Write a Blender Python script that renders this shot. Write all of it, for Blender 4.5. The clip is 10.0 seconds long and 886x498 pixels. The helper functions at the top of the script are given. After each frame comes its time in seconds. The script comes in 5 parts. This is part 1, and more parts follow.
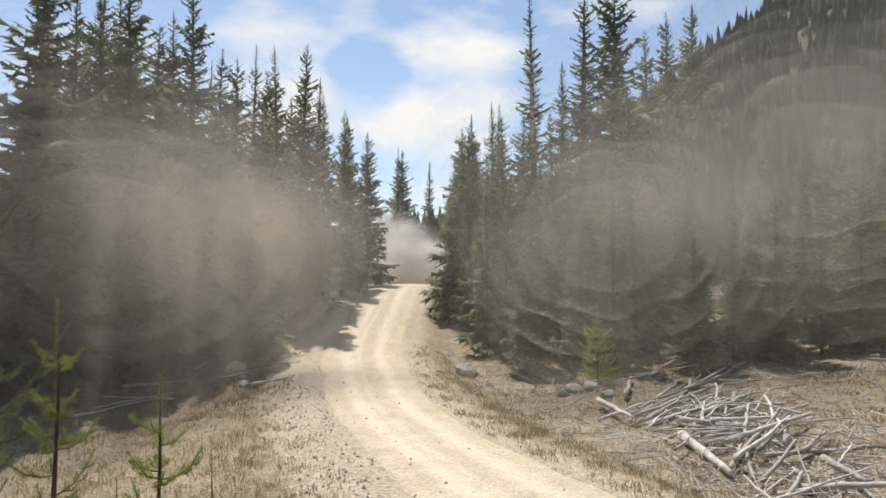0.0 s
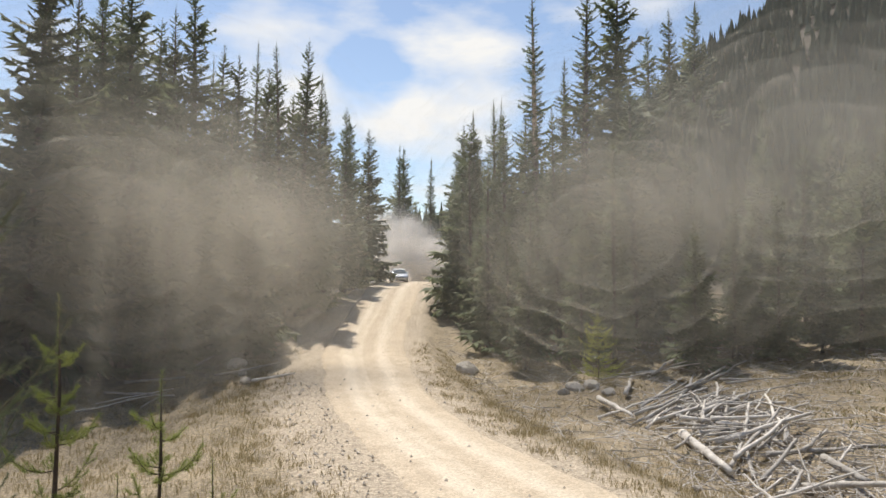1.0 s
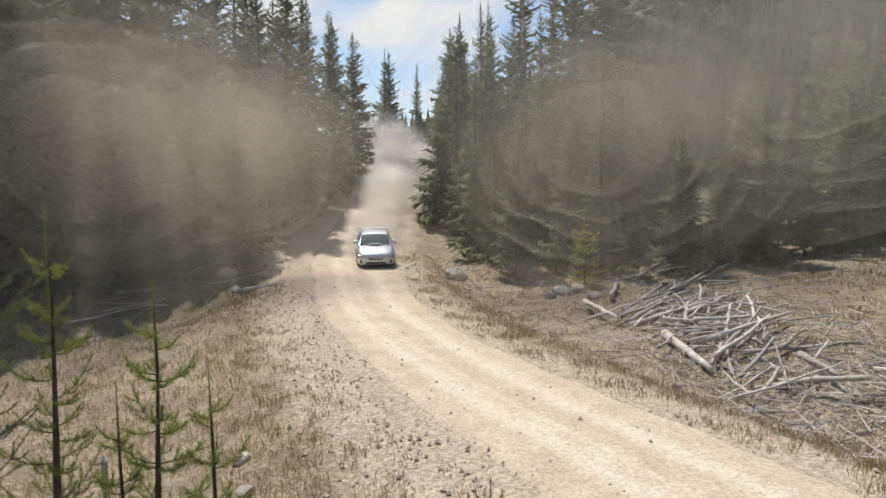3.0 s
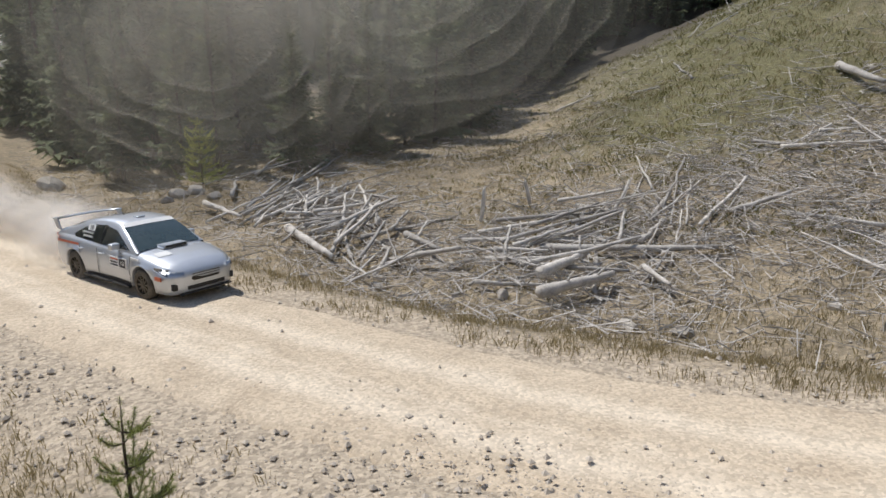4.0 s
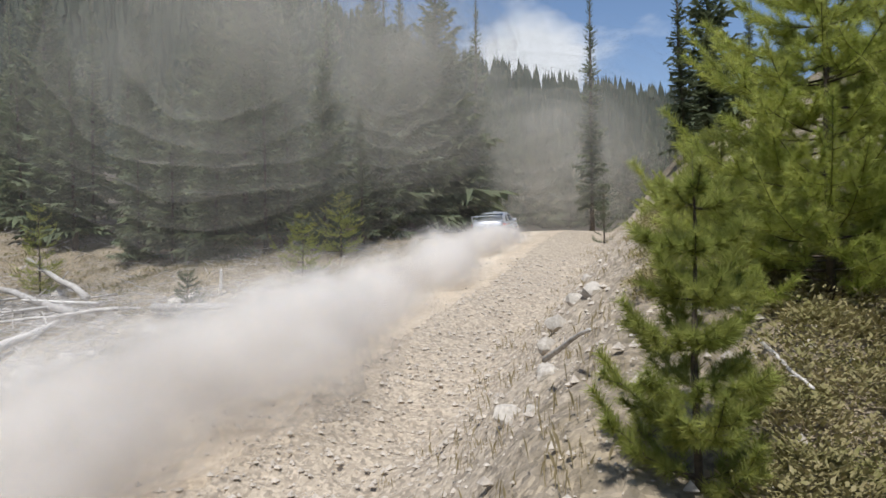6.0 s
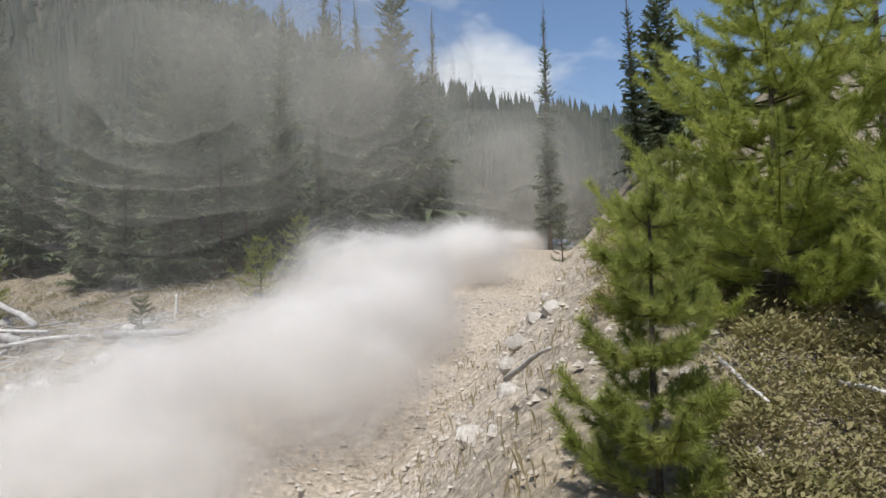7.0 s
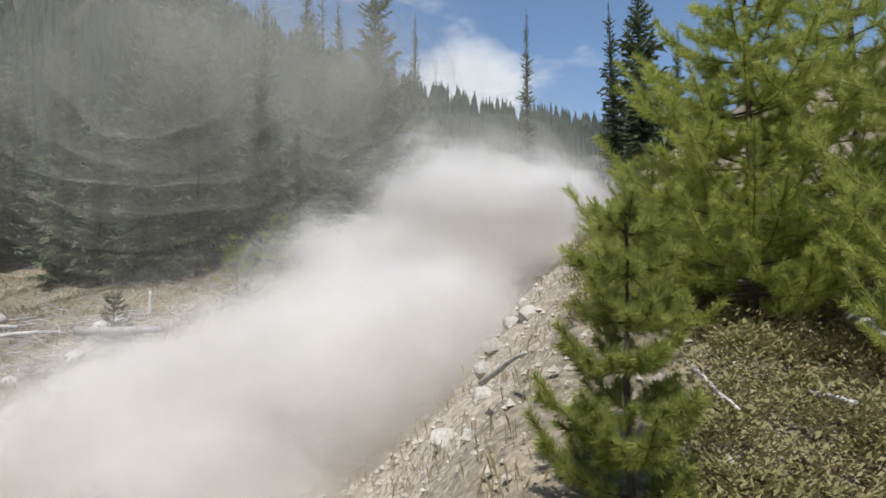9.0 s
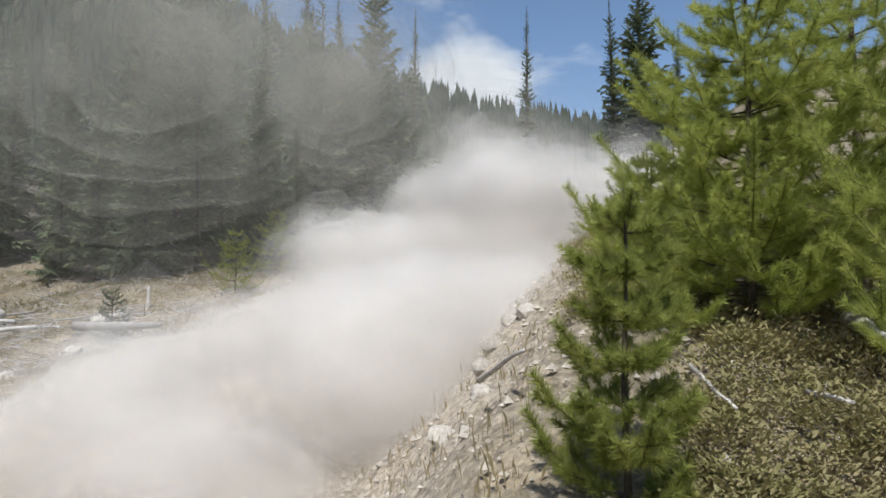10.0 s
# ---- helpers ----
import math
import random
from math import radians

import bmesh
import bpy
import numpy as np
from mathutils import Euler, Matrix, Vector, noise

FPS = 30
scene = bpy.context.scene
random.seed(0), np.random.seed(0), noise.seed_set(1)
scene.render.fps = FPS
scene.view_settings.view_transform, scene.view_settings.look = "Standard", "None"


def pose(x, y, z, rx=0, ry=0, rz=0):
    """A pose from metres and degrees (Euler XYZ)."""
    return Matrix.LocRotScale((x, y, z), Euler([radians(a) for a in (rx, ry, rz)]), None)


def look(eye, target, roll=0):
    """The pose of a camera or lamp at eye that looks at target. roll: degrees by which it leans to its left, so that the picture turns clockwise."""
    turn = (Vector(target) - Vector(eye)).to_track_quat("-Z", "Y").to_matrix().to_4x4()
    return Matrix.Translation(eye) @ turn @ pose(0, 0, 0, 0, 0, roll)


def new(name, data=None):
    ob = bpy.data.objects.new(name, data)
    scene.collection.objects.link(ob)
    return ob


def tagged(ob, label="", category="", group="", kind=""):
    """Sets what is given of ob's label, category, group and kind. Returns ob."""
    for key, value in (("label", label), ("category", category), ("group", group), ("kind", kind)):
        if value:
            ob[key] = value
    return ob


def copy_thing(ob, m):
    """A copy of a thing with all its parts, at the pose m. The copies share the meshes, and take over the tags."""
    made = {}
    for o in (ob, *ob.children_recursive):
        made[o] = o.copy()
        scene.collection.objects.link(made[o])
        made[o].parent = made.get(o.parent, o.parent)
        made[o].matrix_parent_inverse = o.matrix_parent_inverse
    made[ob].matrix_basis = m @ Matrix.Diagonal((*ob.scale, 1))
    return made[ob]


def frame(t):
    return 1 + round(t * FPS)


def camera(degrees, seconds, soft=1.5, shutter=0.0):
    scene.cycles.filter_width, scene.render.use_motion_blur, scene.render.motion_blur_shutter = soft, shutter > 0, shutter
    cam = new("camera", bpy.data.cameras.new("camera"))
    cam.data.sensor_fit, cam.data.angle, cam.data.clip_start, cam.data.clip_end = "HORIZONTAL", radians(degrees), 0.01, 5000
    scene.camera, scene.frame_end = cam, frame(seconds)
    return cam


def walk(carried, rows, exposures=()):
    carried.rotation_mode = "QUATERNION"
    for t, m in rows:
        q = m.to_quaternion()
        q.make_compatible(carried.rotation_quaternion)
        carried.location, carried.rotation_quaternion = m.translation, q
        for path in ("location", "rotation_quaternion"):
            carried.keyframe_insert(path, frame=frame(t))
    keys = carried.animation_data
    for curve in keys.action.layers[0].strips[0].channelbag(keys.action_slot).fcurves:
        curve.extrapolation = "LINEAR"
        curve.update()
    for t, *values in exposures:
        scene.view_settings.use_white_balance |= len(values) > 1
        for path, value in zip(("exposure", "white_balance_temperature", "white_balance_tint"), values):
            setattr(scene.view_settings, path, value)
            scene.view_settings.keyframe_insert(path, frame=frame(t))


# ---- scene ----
# ---- camera ----
cam = camera(63.2, 10.0, soft=1.6)
EYE = (0.0, 0.0, 4.52)
TURNS = [(0.0, 0.0, 2.5, 0.0), (0.5, 0.29, 2.43, -0.15), (1.0, 0.09, 2.31, -0.25), (1.5, 0.19, 1.96, -0.55), (2.0, 0.71, 1.2, -0.48),
         (2.2, 0.91, 0.68, -0.36), (3.3, -3.85, -8.82, 1.6), (3.5, -9.15, -11.29, 1.79), (4.0, -30.64, -13.42, 0.35), (4.3, -48.16, -13.44, -0.74),
         (4.5, -64.47, -12.7, -2.39), (4.7, -84.38, -10.47, -3.7), (4.8, -94.82, -9.06, -4.3), (5.0, -115.28, -5.77, -4.49),
         (5.2, -132.89, -2.84, -4.19), (5.5, -138.88, -0.48, -1.88), (6.0, -142.53, 1.12, 1.27), (6.2, -143.2, 1.58, 1.74), (7.5, -146.71, 3.07, 1.88),
         (8.0, -146.95, 3.31, 1.55), (8.5, -147.08, 3.17, 1.47), (9.0, -147.49, 2.87, 1.01), (9.5, -147.64, 2.64, 0.6), (10.0, -147.6, 2.65, 0.63)]
walk(cam, [(t, pose(*EYE, 90 + p, r, y)) for t, y, p, r in TURNS], ((0.0, 0.50, 7000, 10), (2.2, 0.42, 7000, 10), (3.5, 0.25, 6700, 10), (4.5, 0.10, 6400, 10), (5.5, 0.20, 6250, 10), (10.0, 0.24, 6200, 8)))

# ---- sky and sun ----
SUN_LEFT, SUN_UP = 24.0, 62.0    # way to the sun: degrees left of north, degrees up
scene.cycles.transparent_max_bounces = 160


def sky():
    w = bpy.data.worlds.new("sky")
    scene.world = w
    w.use_nodes = True
    t = w.node_tree
    t.nodes.clear()
    n = t.nodes.new
    air = n("ShaderNodeTexSky")
    air.sky_type, air.sun_disc = "NISHITA", False
    air.sun_elevation, air.sun_rotation = radians(SUN_UP), radians(-SUN_LEFT)
    air.altitude, air.dust_density = 1200, 1.2
    co, stretch = n("ShaderNodeTexCoord"), n("ShaderNodeMapping")
    stretch.inputs["Scale"].default_value = (1, 1, 2.6)
    stretch.inputs["Location"].default_value = (0.35, 0.1, 0.2)
    puffs, ramp = n("ShaderNodeTexNoise"), n("ShaderNodeValToRGB")
    puffs.inputs["Scale"].default_value, puffs.inputs["Detail"].default_value, puffs.inputs["Roughness"].default_value = 2.3, 9, 0.55
    ramp.color_ramp.elements[0].position, ramp.color_ramp.elements[1].position = 0.56, 0.70
    cloud, mix, out = n("ShaderNodeBackground"), n("ShaderNodeMixShader"), n("ShaderNodeOutputWorld")
    clear = n("ShaderNodeBackground")
    clear.inputs["Strength"].default_value = 0.11
    cloud.inputs["Color"].default_value, cloud.inputs["Strength"].default_value = (0.93, 0.96, 1.0, 1), 0.70
    link = t.links.new
    link(co.outputs["Generated"], stretch.inputs[0])
    link(stretch.outputs[0], puffs.inputs["Vector"])
    # banks of cloud and clear gaps: way to the middle, degrees across, how much denser
    total = puffs.outputs["Fac"]
    for way, across, dense in (((-0.19, 0.93, 0.30), 8, 0.11), ((0.0, 0.97, 0.235), 9, 0.13), ((0.20, 0.94, 0.31), 12, 0.02), ((0.0, 0.99, 0.15), 10, 0.06), ((-0.10, 0.95, 0.27), 4, -0.10),
                               ((0.56, -0.76, 0.36), 15, 0.07), ((0.345, -0.87, 0.36), 4, 0.10), ((0.48, -0.84, 0.27), 5, 0.12), ((0.27, -0.92, 0.29), 15, -0.13)):
        dot, soft, add = n("ShaderNodeVectorMath"), n("ShaderNodeMapRange"), n("ShaderNodeMath")
        dot.operation, add.operation, soft.interpolation_type = "DOT_PRODUCT", "ADD", "SMOOTHSTEP"
        dot.inputs[1].default_value = Vector(way).normalized()
        soft.inputs["From Min"].default_value, soft.inputs["From Max"].default_value = math.cos(radians(across)), 1.0
        soft.inputs["To Max"].default_value = dense
        link(co.outputs["Generated"], dot.inputs[0])
        link(dot.outputs["Value"], soft.inputs[0])
        link(total, add.inputs[0])
        link(soft.outputs[0], add.inputs[1])
        total = add.outputs[0]
    link(total, ramp.inputs[0])
    link(air.outputs[0], clear.inputs["Color"])
    link(ramp.outputs[0], mix.inputs[0])
    link(clear.outputs[0], mix.inputs[1])
    link(cloud.outputs[0], mix.inputs[2])
    link(mix.outputs[0], out.inputs[0])
    sun = new("sun", bpy.data.lights.new("sun", "SUN"))
    sun.data.energy, sun.data.angle, sun.data.color = 3.7, radians(0.6), (1.0, 0.975, 0.945)
    a, u = radians(SUN_LEFT), radians(SUN_UP)
    sun.matrix_world = look((0, 0, 60), (60 * math.sin(a) * math.cos(u), -60 * math.cos(a) * math.cos(u), 60 - 60 * math.sin(u)))


sky()


# ---- materials ----
def material(name, rough=0.8, metal=0.0, colours=((0.5, 0.5, 0.5), (0.4, 0.4, 0.4)), size=3.0, fine=40.0, bump=0.3, depth=0.02, coat=0.0, per_object=0.0, see=0.0, object_space=False, spec=0.4):
    """A surface of two colours mixed by coarse and fine grain, with relief; size and fine are grains to the metre."""
    m = bpy.data.materials.new(name)
    m.use_nodes = True
    t = m.node_tree
    b = t.nodes["Principled BSDF"]
    b.inputs["Roughness"].default_value, b.inputs["Metallic"].default_value = rough, metal
    b.inputs["Coat Weight"].default_value = coat
    b.inputs["Specular IOR Level"].default_value = spec
    n, link = t.nodes.new, t.links.new
    if object_space:
        place = n("ShaderNodeTexCoord").outputs["Object"]
    else:
        place = n("ShaderNodeNewGeometry").outputs["Position"]
    big, small = n("ShaderNodeTexNoise"), n("ShaderNodeTexNoise")
    big.inputs["Scale"].default_value, big.inputs["Detail"].default_value = size, 6
    small.inputs["Scale"].default_value, small.inputs["Detail"].default_value = fine, 4
    add, ramp = n("ShaderNodeMath"), n("ShaderNodeMapRange")
    add.operation = "ADD"
    ramp.inputs["From Min"].default_value, ramp.inputs["From Max"].default_value = 0.75, 1.25
    mix = n("ShaderNodeMix")
    mix.data_type = "RGBA"
    mix.inputs["A"].default_value, mix.inputs["B"].default_value = (*colours[0], 1), (*colours[1], 1)
    for tex in (big, small):
        link(place, tex.inputs["Vector"])
    link(big.outputs["Fac"], add.inputs[0])
    link(small.outputs["Fac"], add.inputs[1])
    link(add.outputs[0], ramp.inputs[0])
    link(ramp.outputs[0], mix.inputs["Factor"])
    colour = mix.outputs["Result"]
    if per_object:
        info, hue, scale = n("ShaderNodeObjectInfo"), n("ShaderNodeHueSaturation"), n("ShaderNodeMapRange")
        scale.inputs["To Min"].default_value, scale.inputs["To Max"].default_value = 1 - per_object, 1 + per_object
        link(info.outputs["Random"], scale.inputs[0])
        link(scale.outputs[0], hue.inputs["Value"])
        link(colour, hue.inputs["Color"])
        colour = hue.outputs[0]
    link(colour, b.inputs["Base Color"])
    if bump:
        bm_node = n("ShaderNodeBump")
        bm_node.inputs["Strength"].default_value, bm_node.inputs["Distance"].default_value = bump, depth
        link(add.outputs[0], bm_node.inputs["Height"])
        link(bm_node.outputs[0], b.inputs["Normal"])
    if see:
        b.inputs["Alpha"].default_value = 1 - see
    return m


def foliage(name, a, b, size=0.6, through_light=0.35, per_object=0.25):
    """Needles: two greens, partly lit from behind."""
    m = material(name, 0.65, 0, (a, b), size, 30.0, 0.0, per_object=per_object, object_space=True, spec=0.25)
    t = m.node_tree
    bs, out = t.nodes["Principled BSDF"], t.nodes["Material Output"]
    back, mix = t.nodes.new("ShaderNodeBsdfTranslucent"), t.nodes.new("ShaderNodeMixShader")
    mix.inputs[0].default_value = through_light
    t.links.new(bs.inputs["Base Color"].links[0].from_socket, back.inputs["Color"])
    t.links.new(bs.outputs[0], mix.inputs[1])
    t.links.new(back.outputs[0], mix.inputs[2])
    t.links.new(mix.outputs[0], out.inputs[0])
    return m


def ground_material():
    """Dry soil and gravel, dead grass and green patches, told apart by the masks 'gravel' and 'green' of the ground."""
    m = material("soil", 0.95, 0, ((0.34, 0.275, 0.185), (0.19, 0.155, 0.105)), 0.9, 11.0, 0.9, 0.06)
    t = m.node_tree
    n, link = t.nodes.new, t.links.new
    b = t.nodes["Principled BSDF"]
    soil = b.inputs["Base Color"].links[0].from_socket
    pos = n("ShaderNodeNewGeometry").outputs["Position"]

    def layer(under, mask, a, c, scale, low, high):
        att, tex, pick, mul, rng = n("ShaderNodeAttribute"), n("ShaderNodeTexNoise"), n("ShaderNodeMix"), n("ShaderNodeMath"), n("ShaderNodeMapRange")
        att.attribute_name = mask
        tex.inputs["Scale"].default_value, tex.inputs["Detail"].default_value = scale, 8
        tone, over = n("ShaderNodeMix"), n("ShaderNodeMix")
        tone.data_type = over.data_type = "RGBA"
        tone.inputs["A"].default_value, tone.inputs["B"].default_value = (*a, 1), (*c, 1)
        link(pos, tex.inputs["Vector"])
        link(tex.outputs["Fac"], tone.inputs["Factor"])
        mul.operation = "ADD"
        link(att.outputs["Fac"], mul.inputs[0])
        link(tex.outputs["Fac"], mul.inputs[1])
        rng.inputs["From Min"].default_value, rng.inputs["From Max"].default_value = low, high
        link(mul.outputs[0], rng.inputs[0])
        link(rng.outputs[0], over.inputs["Factor"])
        link(under, over.inputs["A"])
        link(tone.outputs["Result"], over.inputs["B"])
        return over.outputs["Result"]

    def pebbly(colour):
        cells, grey, mixed = n("ShaderNodeTexVoronoi"), n("ShaderNodeMapRange"), n("ShaderNodeHueSaturation")
        cells.inputs["Scale"].default_value = 17
        link(pos, cells.inputs["Vector"])
        split = n("ShaderNodeSeparateColor")
        link(cells.outputs["Color"], split.inputs[0])
        grey.inputs["To Min"].default_value, grey.inputs["To Max"].default_value = 0.68, 1.28
        link(split.outputs[0], grey.inputs[0])
        link(grey.outputs[0], mixed.inputs["Value"])
        link(colour, mixed.inputs["Color"])
        return mixed.outputs[0]

    c = layer(soil, "green", (0.115, 0.112, 0.05), (0.18, 0.155, 0.08), 1.7, 0.9, 1.3)
    c = layer(c, "duff", (0.05, 0.042, 0.03), (0.11, 0.09, 0.065), 2.3, 0.9, 1.25)
    c = layer(c, "gravel", (0.50, 0.42, 0.315), (0.33, 0.27, 0.20), 5.0, 0.85, 1.2)
    link(pebbly(c), b.inputs["Base Color"])
    return m


SOIL = ground_material()


def dirt_material():
    """Packed dirt: pale worn wheel tracks and looser brown dirt with small stones between and beside them."""
    m = material("packed dirt", 0.95, 0, ((0.56, 0.465, 0.345), (0.44, 0.355, 0.255)), 1.3, 45.0, 0.0)
    t = m.node_tree
    n, link = t.nodes.new, t.links.new
    b = t.nodes["Principled BSDF"]
    base = b.inputs["Base Color"].links[0].from_socket
    pos = n("ShaderNodeNewGeometry").outputs["Position"]
    worn, grain, add, rng, over = n("ShaderNodeAttribute"), n("ShaderNodeTexNoise"), n("ShaderNodeMath"), n("ShaderNodeMapRange"), n("ShaderNodeMix")
    worn.attribute_name, add.operation, over.data_type = "worn", "ADD", "RGBA"
    grain.inputs["Scale"].default_value, grain.inputs["Detail"].default_value = 1.1, 9
    over.inputs["B"].default_value = (0.615, 0.525, 0.405, 1)
    rng.inputs["From Min"].default_value, rng.inputs["From Max"].default_value = 0.72, 1.35
    link(pos, grain.inputs["Vector"])
    link(worn.outputs["Fac"], add.inputs[0])
    link(grain.outputs["Fac"], add.inputs[1])
    link(add.outputs[0], rng.inputs[0])
    link(rng.outputs[0], over.inputs["Factor"])
    link(base, over.inputs["A"])
    # small stones pressed into the surface, each its own tone
    cells, edge, split, tone, hue, bump = n("ShaderNodeTexVoronoi"), n("ShaderNodeMapRange"), n("ShaderNodeSeparateColor"), n("ShaderNodeMapRange"), n("ShaderNodeHueSaturation"), n("ShaderNodeBump")
    cells.inputs["Scale"].default_value = 21
    link(pos, cells.inputs["Vector"])
    link(cells.outputs["Color"], split.inputs[0])
    tone.inputs["To Min"].default_value, tone.inputs["To Max"].default_value = 0.80, 1.16
    link(split.outputs[0], tone.inputs[0])
    link(tone.outputs[0], hue.inputs["Value"])
    link(over.outputs["Result"], hue.inputs["Color"])
    link(hue.outputs[0], b.inputs["Base Color"])
    edge.inputs["From Max"].default_value, edge.inputs["To Min"].default_value, edge.inputs["To Max"].default_value = 0.6, 1.0, 0.0
    link(cells.outputs["Distance"], edge.inputs[0])
    link(edge.outputs[0], bump.inputs["Height"])
    bump.inputs["Strength"].default_value, bump.inputs["Distance"].default_value = 0.5, 0.012
    link(bump.outputs[0], b.inputs["Normal"])
    return m


DIRT = dirt_material()
STONE = material("pale stone", 0.9, 0, ((0.56, 0.51, 0.43), (0.36, 0.32, 0.27)), 5.0, 30.0, 0.5, 0.02, per_object=0.2)
PEBBLE = material("pebbles", 0.9, 0, ((0.60, 0.53, 0.44), (0.38, 0.33, 0.27)), 7.0, 30.0, 0.2, 0.01)
BARK = material("bark", 0.9, 0, ((0.13, 0.10, 0.075), (0.07, 0.055, 0.042)), 4.0, 40.0, 0.6, 0.02)
DEADWOOD = material("weathered wood", 0.85, 0, ((0.60, 0.56, 0.50), (0.33, 0.30, 0.265)), 3.0, 25.0, 0.4, 0.01, per_object=0.35)
BRUSH = material("dead twigs", 0.9, 0, ((0.58, 0.545, 0.50), (0.36, 0.33, 0.295)), 2.0, 20.0, 0.0)
SPRUCE = foliage("spruce needles", (0.11, 0.138, 0.078), (0.195, 0.22, 0.115))
PINE = foliage("pine needles", (0.26, 0.305, 0.062), (0.46, 0.47, 0.135), 3.0, 0.5)
FARWOOD = foliage("far needles", (0.045, 0.062, 0.042), (0.085, 0.10, 0.06), 0.05)
STRAW = foliage("dry grass", (0.46, 0.38, 0.22), (0.32, 0.26, 0.135), 2.0, 0.4)
WEED = foliage("green weeds", (0.16, 0.165, 0.055), (0.25, 0.21, 0.09), 2.0, 0.4)


def dust_material(name, colour, cover, size):
    """Airborne dust: thin, scattering sheets with uneven cover."""
    m = bpy.data.materials.new(name)
    m.use_nodes = True
    t = m.node_tree
    t.nodes.clear()
    n, link = t.nodes.new, t.links.new
    co, tex, rng = n("ShaderNodeTexCoord"), n("ShaderNodeTexNoise"), n("ShaderNodeMapRange")
    tex.inputs["Scale"].default_value, tex.inputs["Detail"].default_value = size, 5
    rng.inputs["From Min"].default_value, rng.inputs["From Max"].default_value = 0.3, 0.72
    rng.inputs["To Min"].default_value, rng.inputs["To Max"].default_value = 0.12 * cover, cover
    shell, thick = n("ShaderNodeAttribute"), n("ShaderNodeMath")
    shell.attribute_name, thick.operation = "shell", "MULTIPLY"
    gap, front, back, both, mix, out = n("ShaderNodeBsdfTransparent"), n("ShaderNodeBsdfDiffuse"), n("ShaderNodeBsdfTranslucent"), n("ShaderNodeMixShader"), n("ShaderNodeMixShader"), n("ShaderNodeOutputMaterial")
    front.inputs["Color"].default_value = back.inputs["Color"].default_value = (*colour, 1)
    both.inputs[0].default_value = 0.5
    link(co.outputs["Object"], tex.inputs["Vector"])
    link(tex.outputs["Fac"], rng.inputs[0])
    link(rng.outputs[0], thick.inputs[0])
    link(shell.outputs["Fac"], thick.inputs[1])
    link(thick.outputs[0], mix.inputs[0])
    link(front.outputs[0], both.inputs[1])
    link(back.outputs[0], both.inputs[2])
    link(gap.outputs[0], mix.inputs[1])
    link(both.outputs[0], mix.inputs[2])
    link(mix.outputs[0], out.inputs[0])
    return m


DUST = dust_material("road dust", (0.93, 0.895, 0.84), 0.30, 1.3)
HAZE = dust_material("hanging dust", (0.82, 0.77, 0.67), 0.12, 2.2)


# ---- mesh tools ----
class Shape:
    """Vertices and faces gathered into one mesh."""

    def __init__(self):
        self.v, self.f = [], []

    def add(self, verts, faces):
        k = len(self.v)
        self.v.extend(tuple(float(c) for c in p) for p in verts)
        self.f.extend(tuple(i + k for i in f) for f in faces)

    def tube(self, points, radii, n=6, closed=True):
        """A round bar along points."""
        rings, pts = [], [Vector(p) for p in points]
        for i, p in enumerate(pts):
            way = (pts[min(i + 1, len(pts) - 1)] - pts[max(i - 1, 0)]).normalized()
            q = way.to_track_quat("Z", "Y")
            rings.append([p + q @ Vector((radii[i] * math.cos(6.2832 * k / n), radii[i] * math.sin(6.2832 * k / n), 0)) for k in range(n)])
        faces = [(i * n + k, i * n + (k + 1) % n, (i + 1) * n + (k + 1) % n, (i + 1) * n + k) for i in range(len(pts) - 1) for k in range(n)]
        if closed:
            faces += [tuple(range(n - 1, -1, -1)), tuple((len(pts) - 1) * n + k for k in range(n))]
        self.add([p for r in rings for p in r], faces)

    def box(self, lo, hi, m=None):
        c = [Vector((x, y, z)) for x in (lo[0], hi[0]) for y in (lo[1], hi[1]) for z in (lo[2], hi[2])]
        if m is not None:
            c = [m @ p for p in c]
        self.add(c, [(0, 1, 3, 2), (4, 6, 7, 5), (0, 4, 5, 1), (2, 3, 7, 6), (0, 2, 6, 4), (1, 5, 7, 3)])

    def mesh(self, name, smooth_faces=False):
        me = bpy.data.meshes.new(name)
        me.from_pydata(self.v, [], self.f)
        if smooth_faces:
            me.polygons.foreach_set("use_smooth", [True] * len(me.polygons))
        me.update()
        return me


def part(name, shape, mat, parent=None, label="", smooth_faces=False, bevel=0.0):
    """One mesh object, under a thing or a part of it."""
    me = shape if isinstance(shape, bpy.types.Mesh) else shape.mesh(name, smooth_faces)
    if not me.materials:
        me.materials.append(mat)
    ob = new(name, me)
    ob.parent = parent
    if label:
        ob["label"] = label
    if bevel:
        b = ob.modifiers.new("edge", "BEVEL")
        b.width, b.segments, b.limit_method = bevel, 2, "ANGLE"
    return ob


def at_ground(x, y, sink=0.0):
    return (x, y, float(height(x, y)) - sink)


# ---- the lie of the land ----
GROW = 1.13    # true metres to one unit of the plan


# (x, y, z) of the middle of the road, the standing place of the viewer being the origin of x and y
def polar(az, d):
    return (-d * math.sin(radians(az)), d * math.cos(radians(az)))


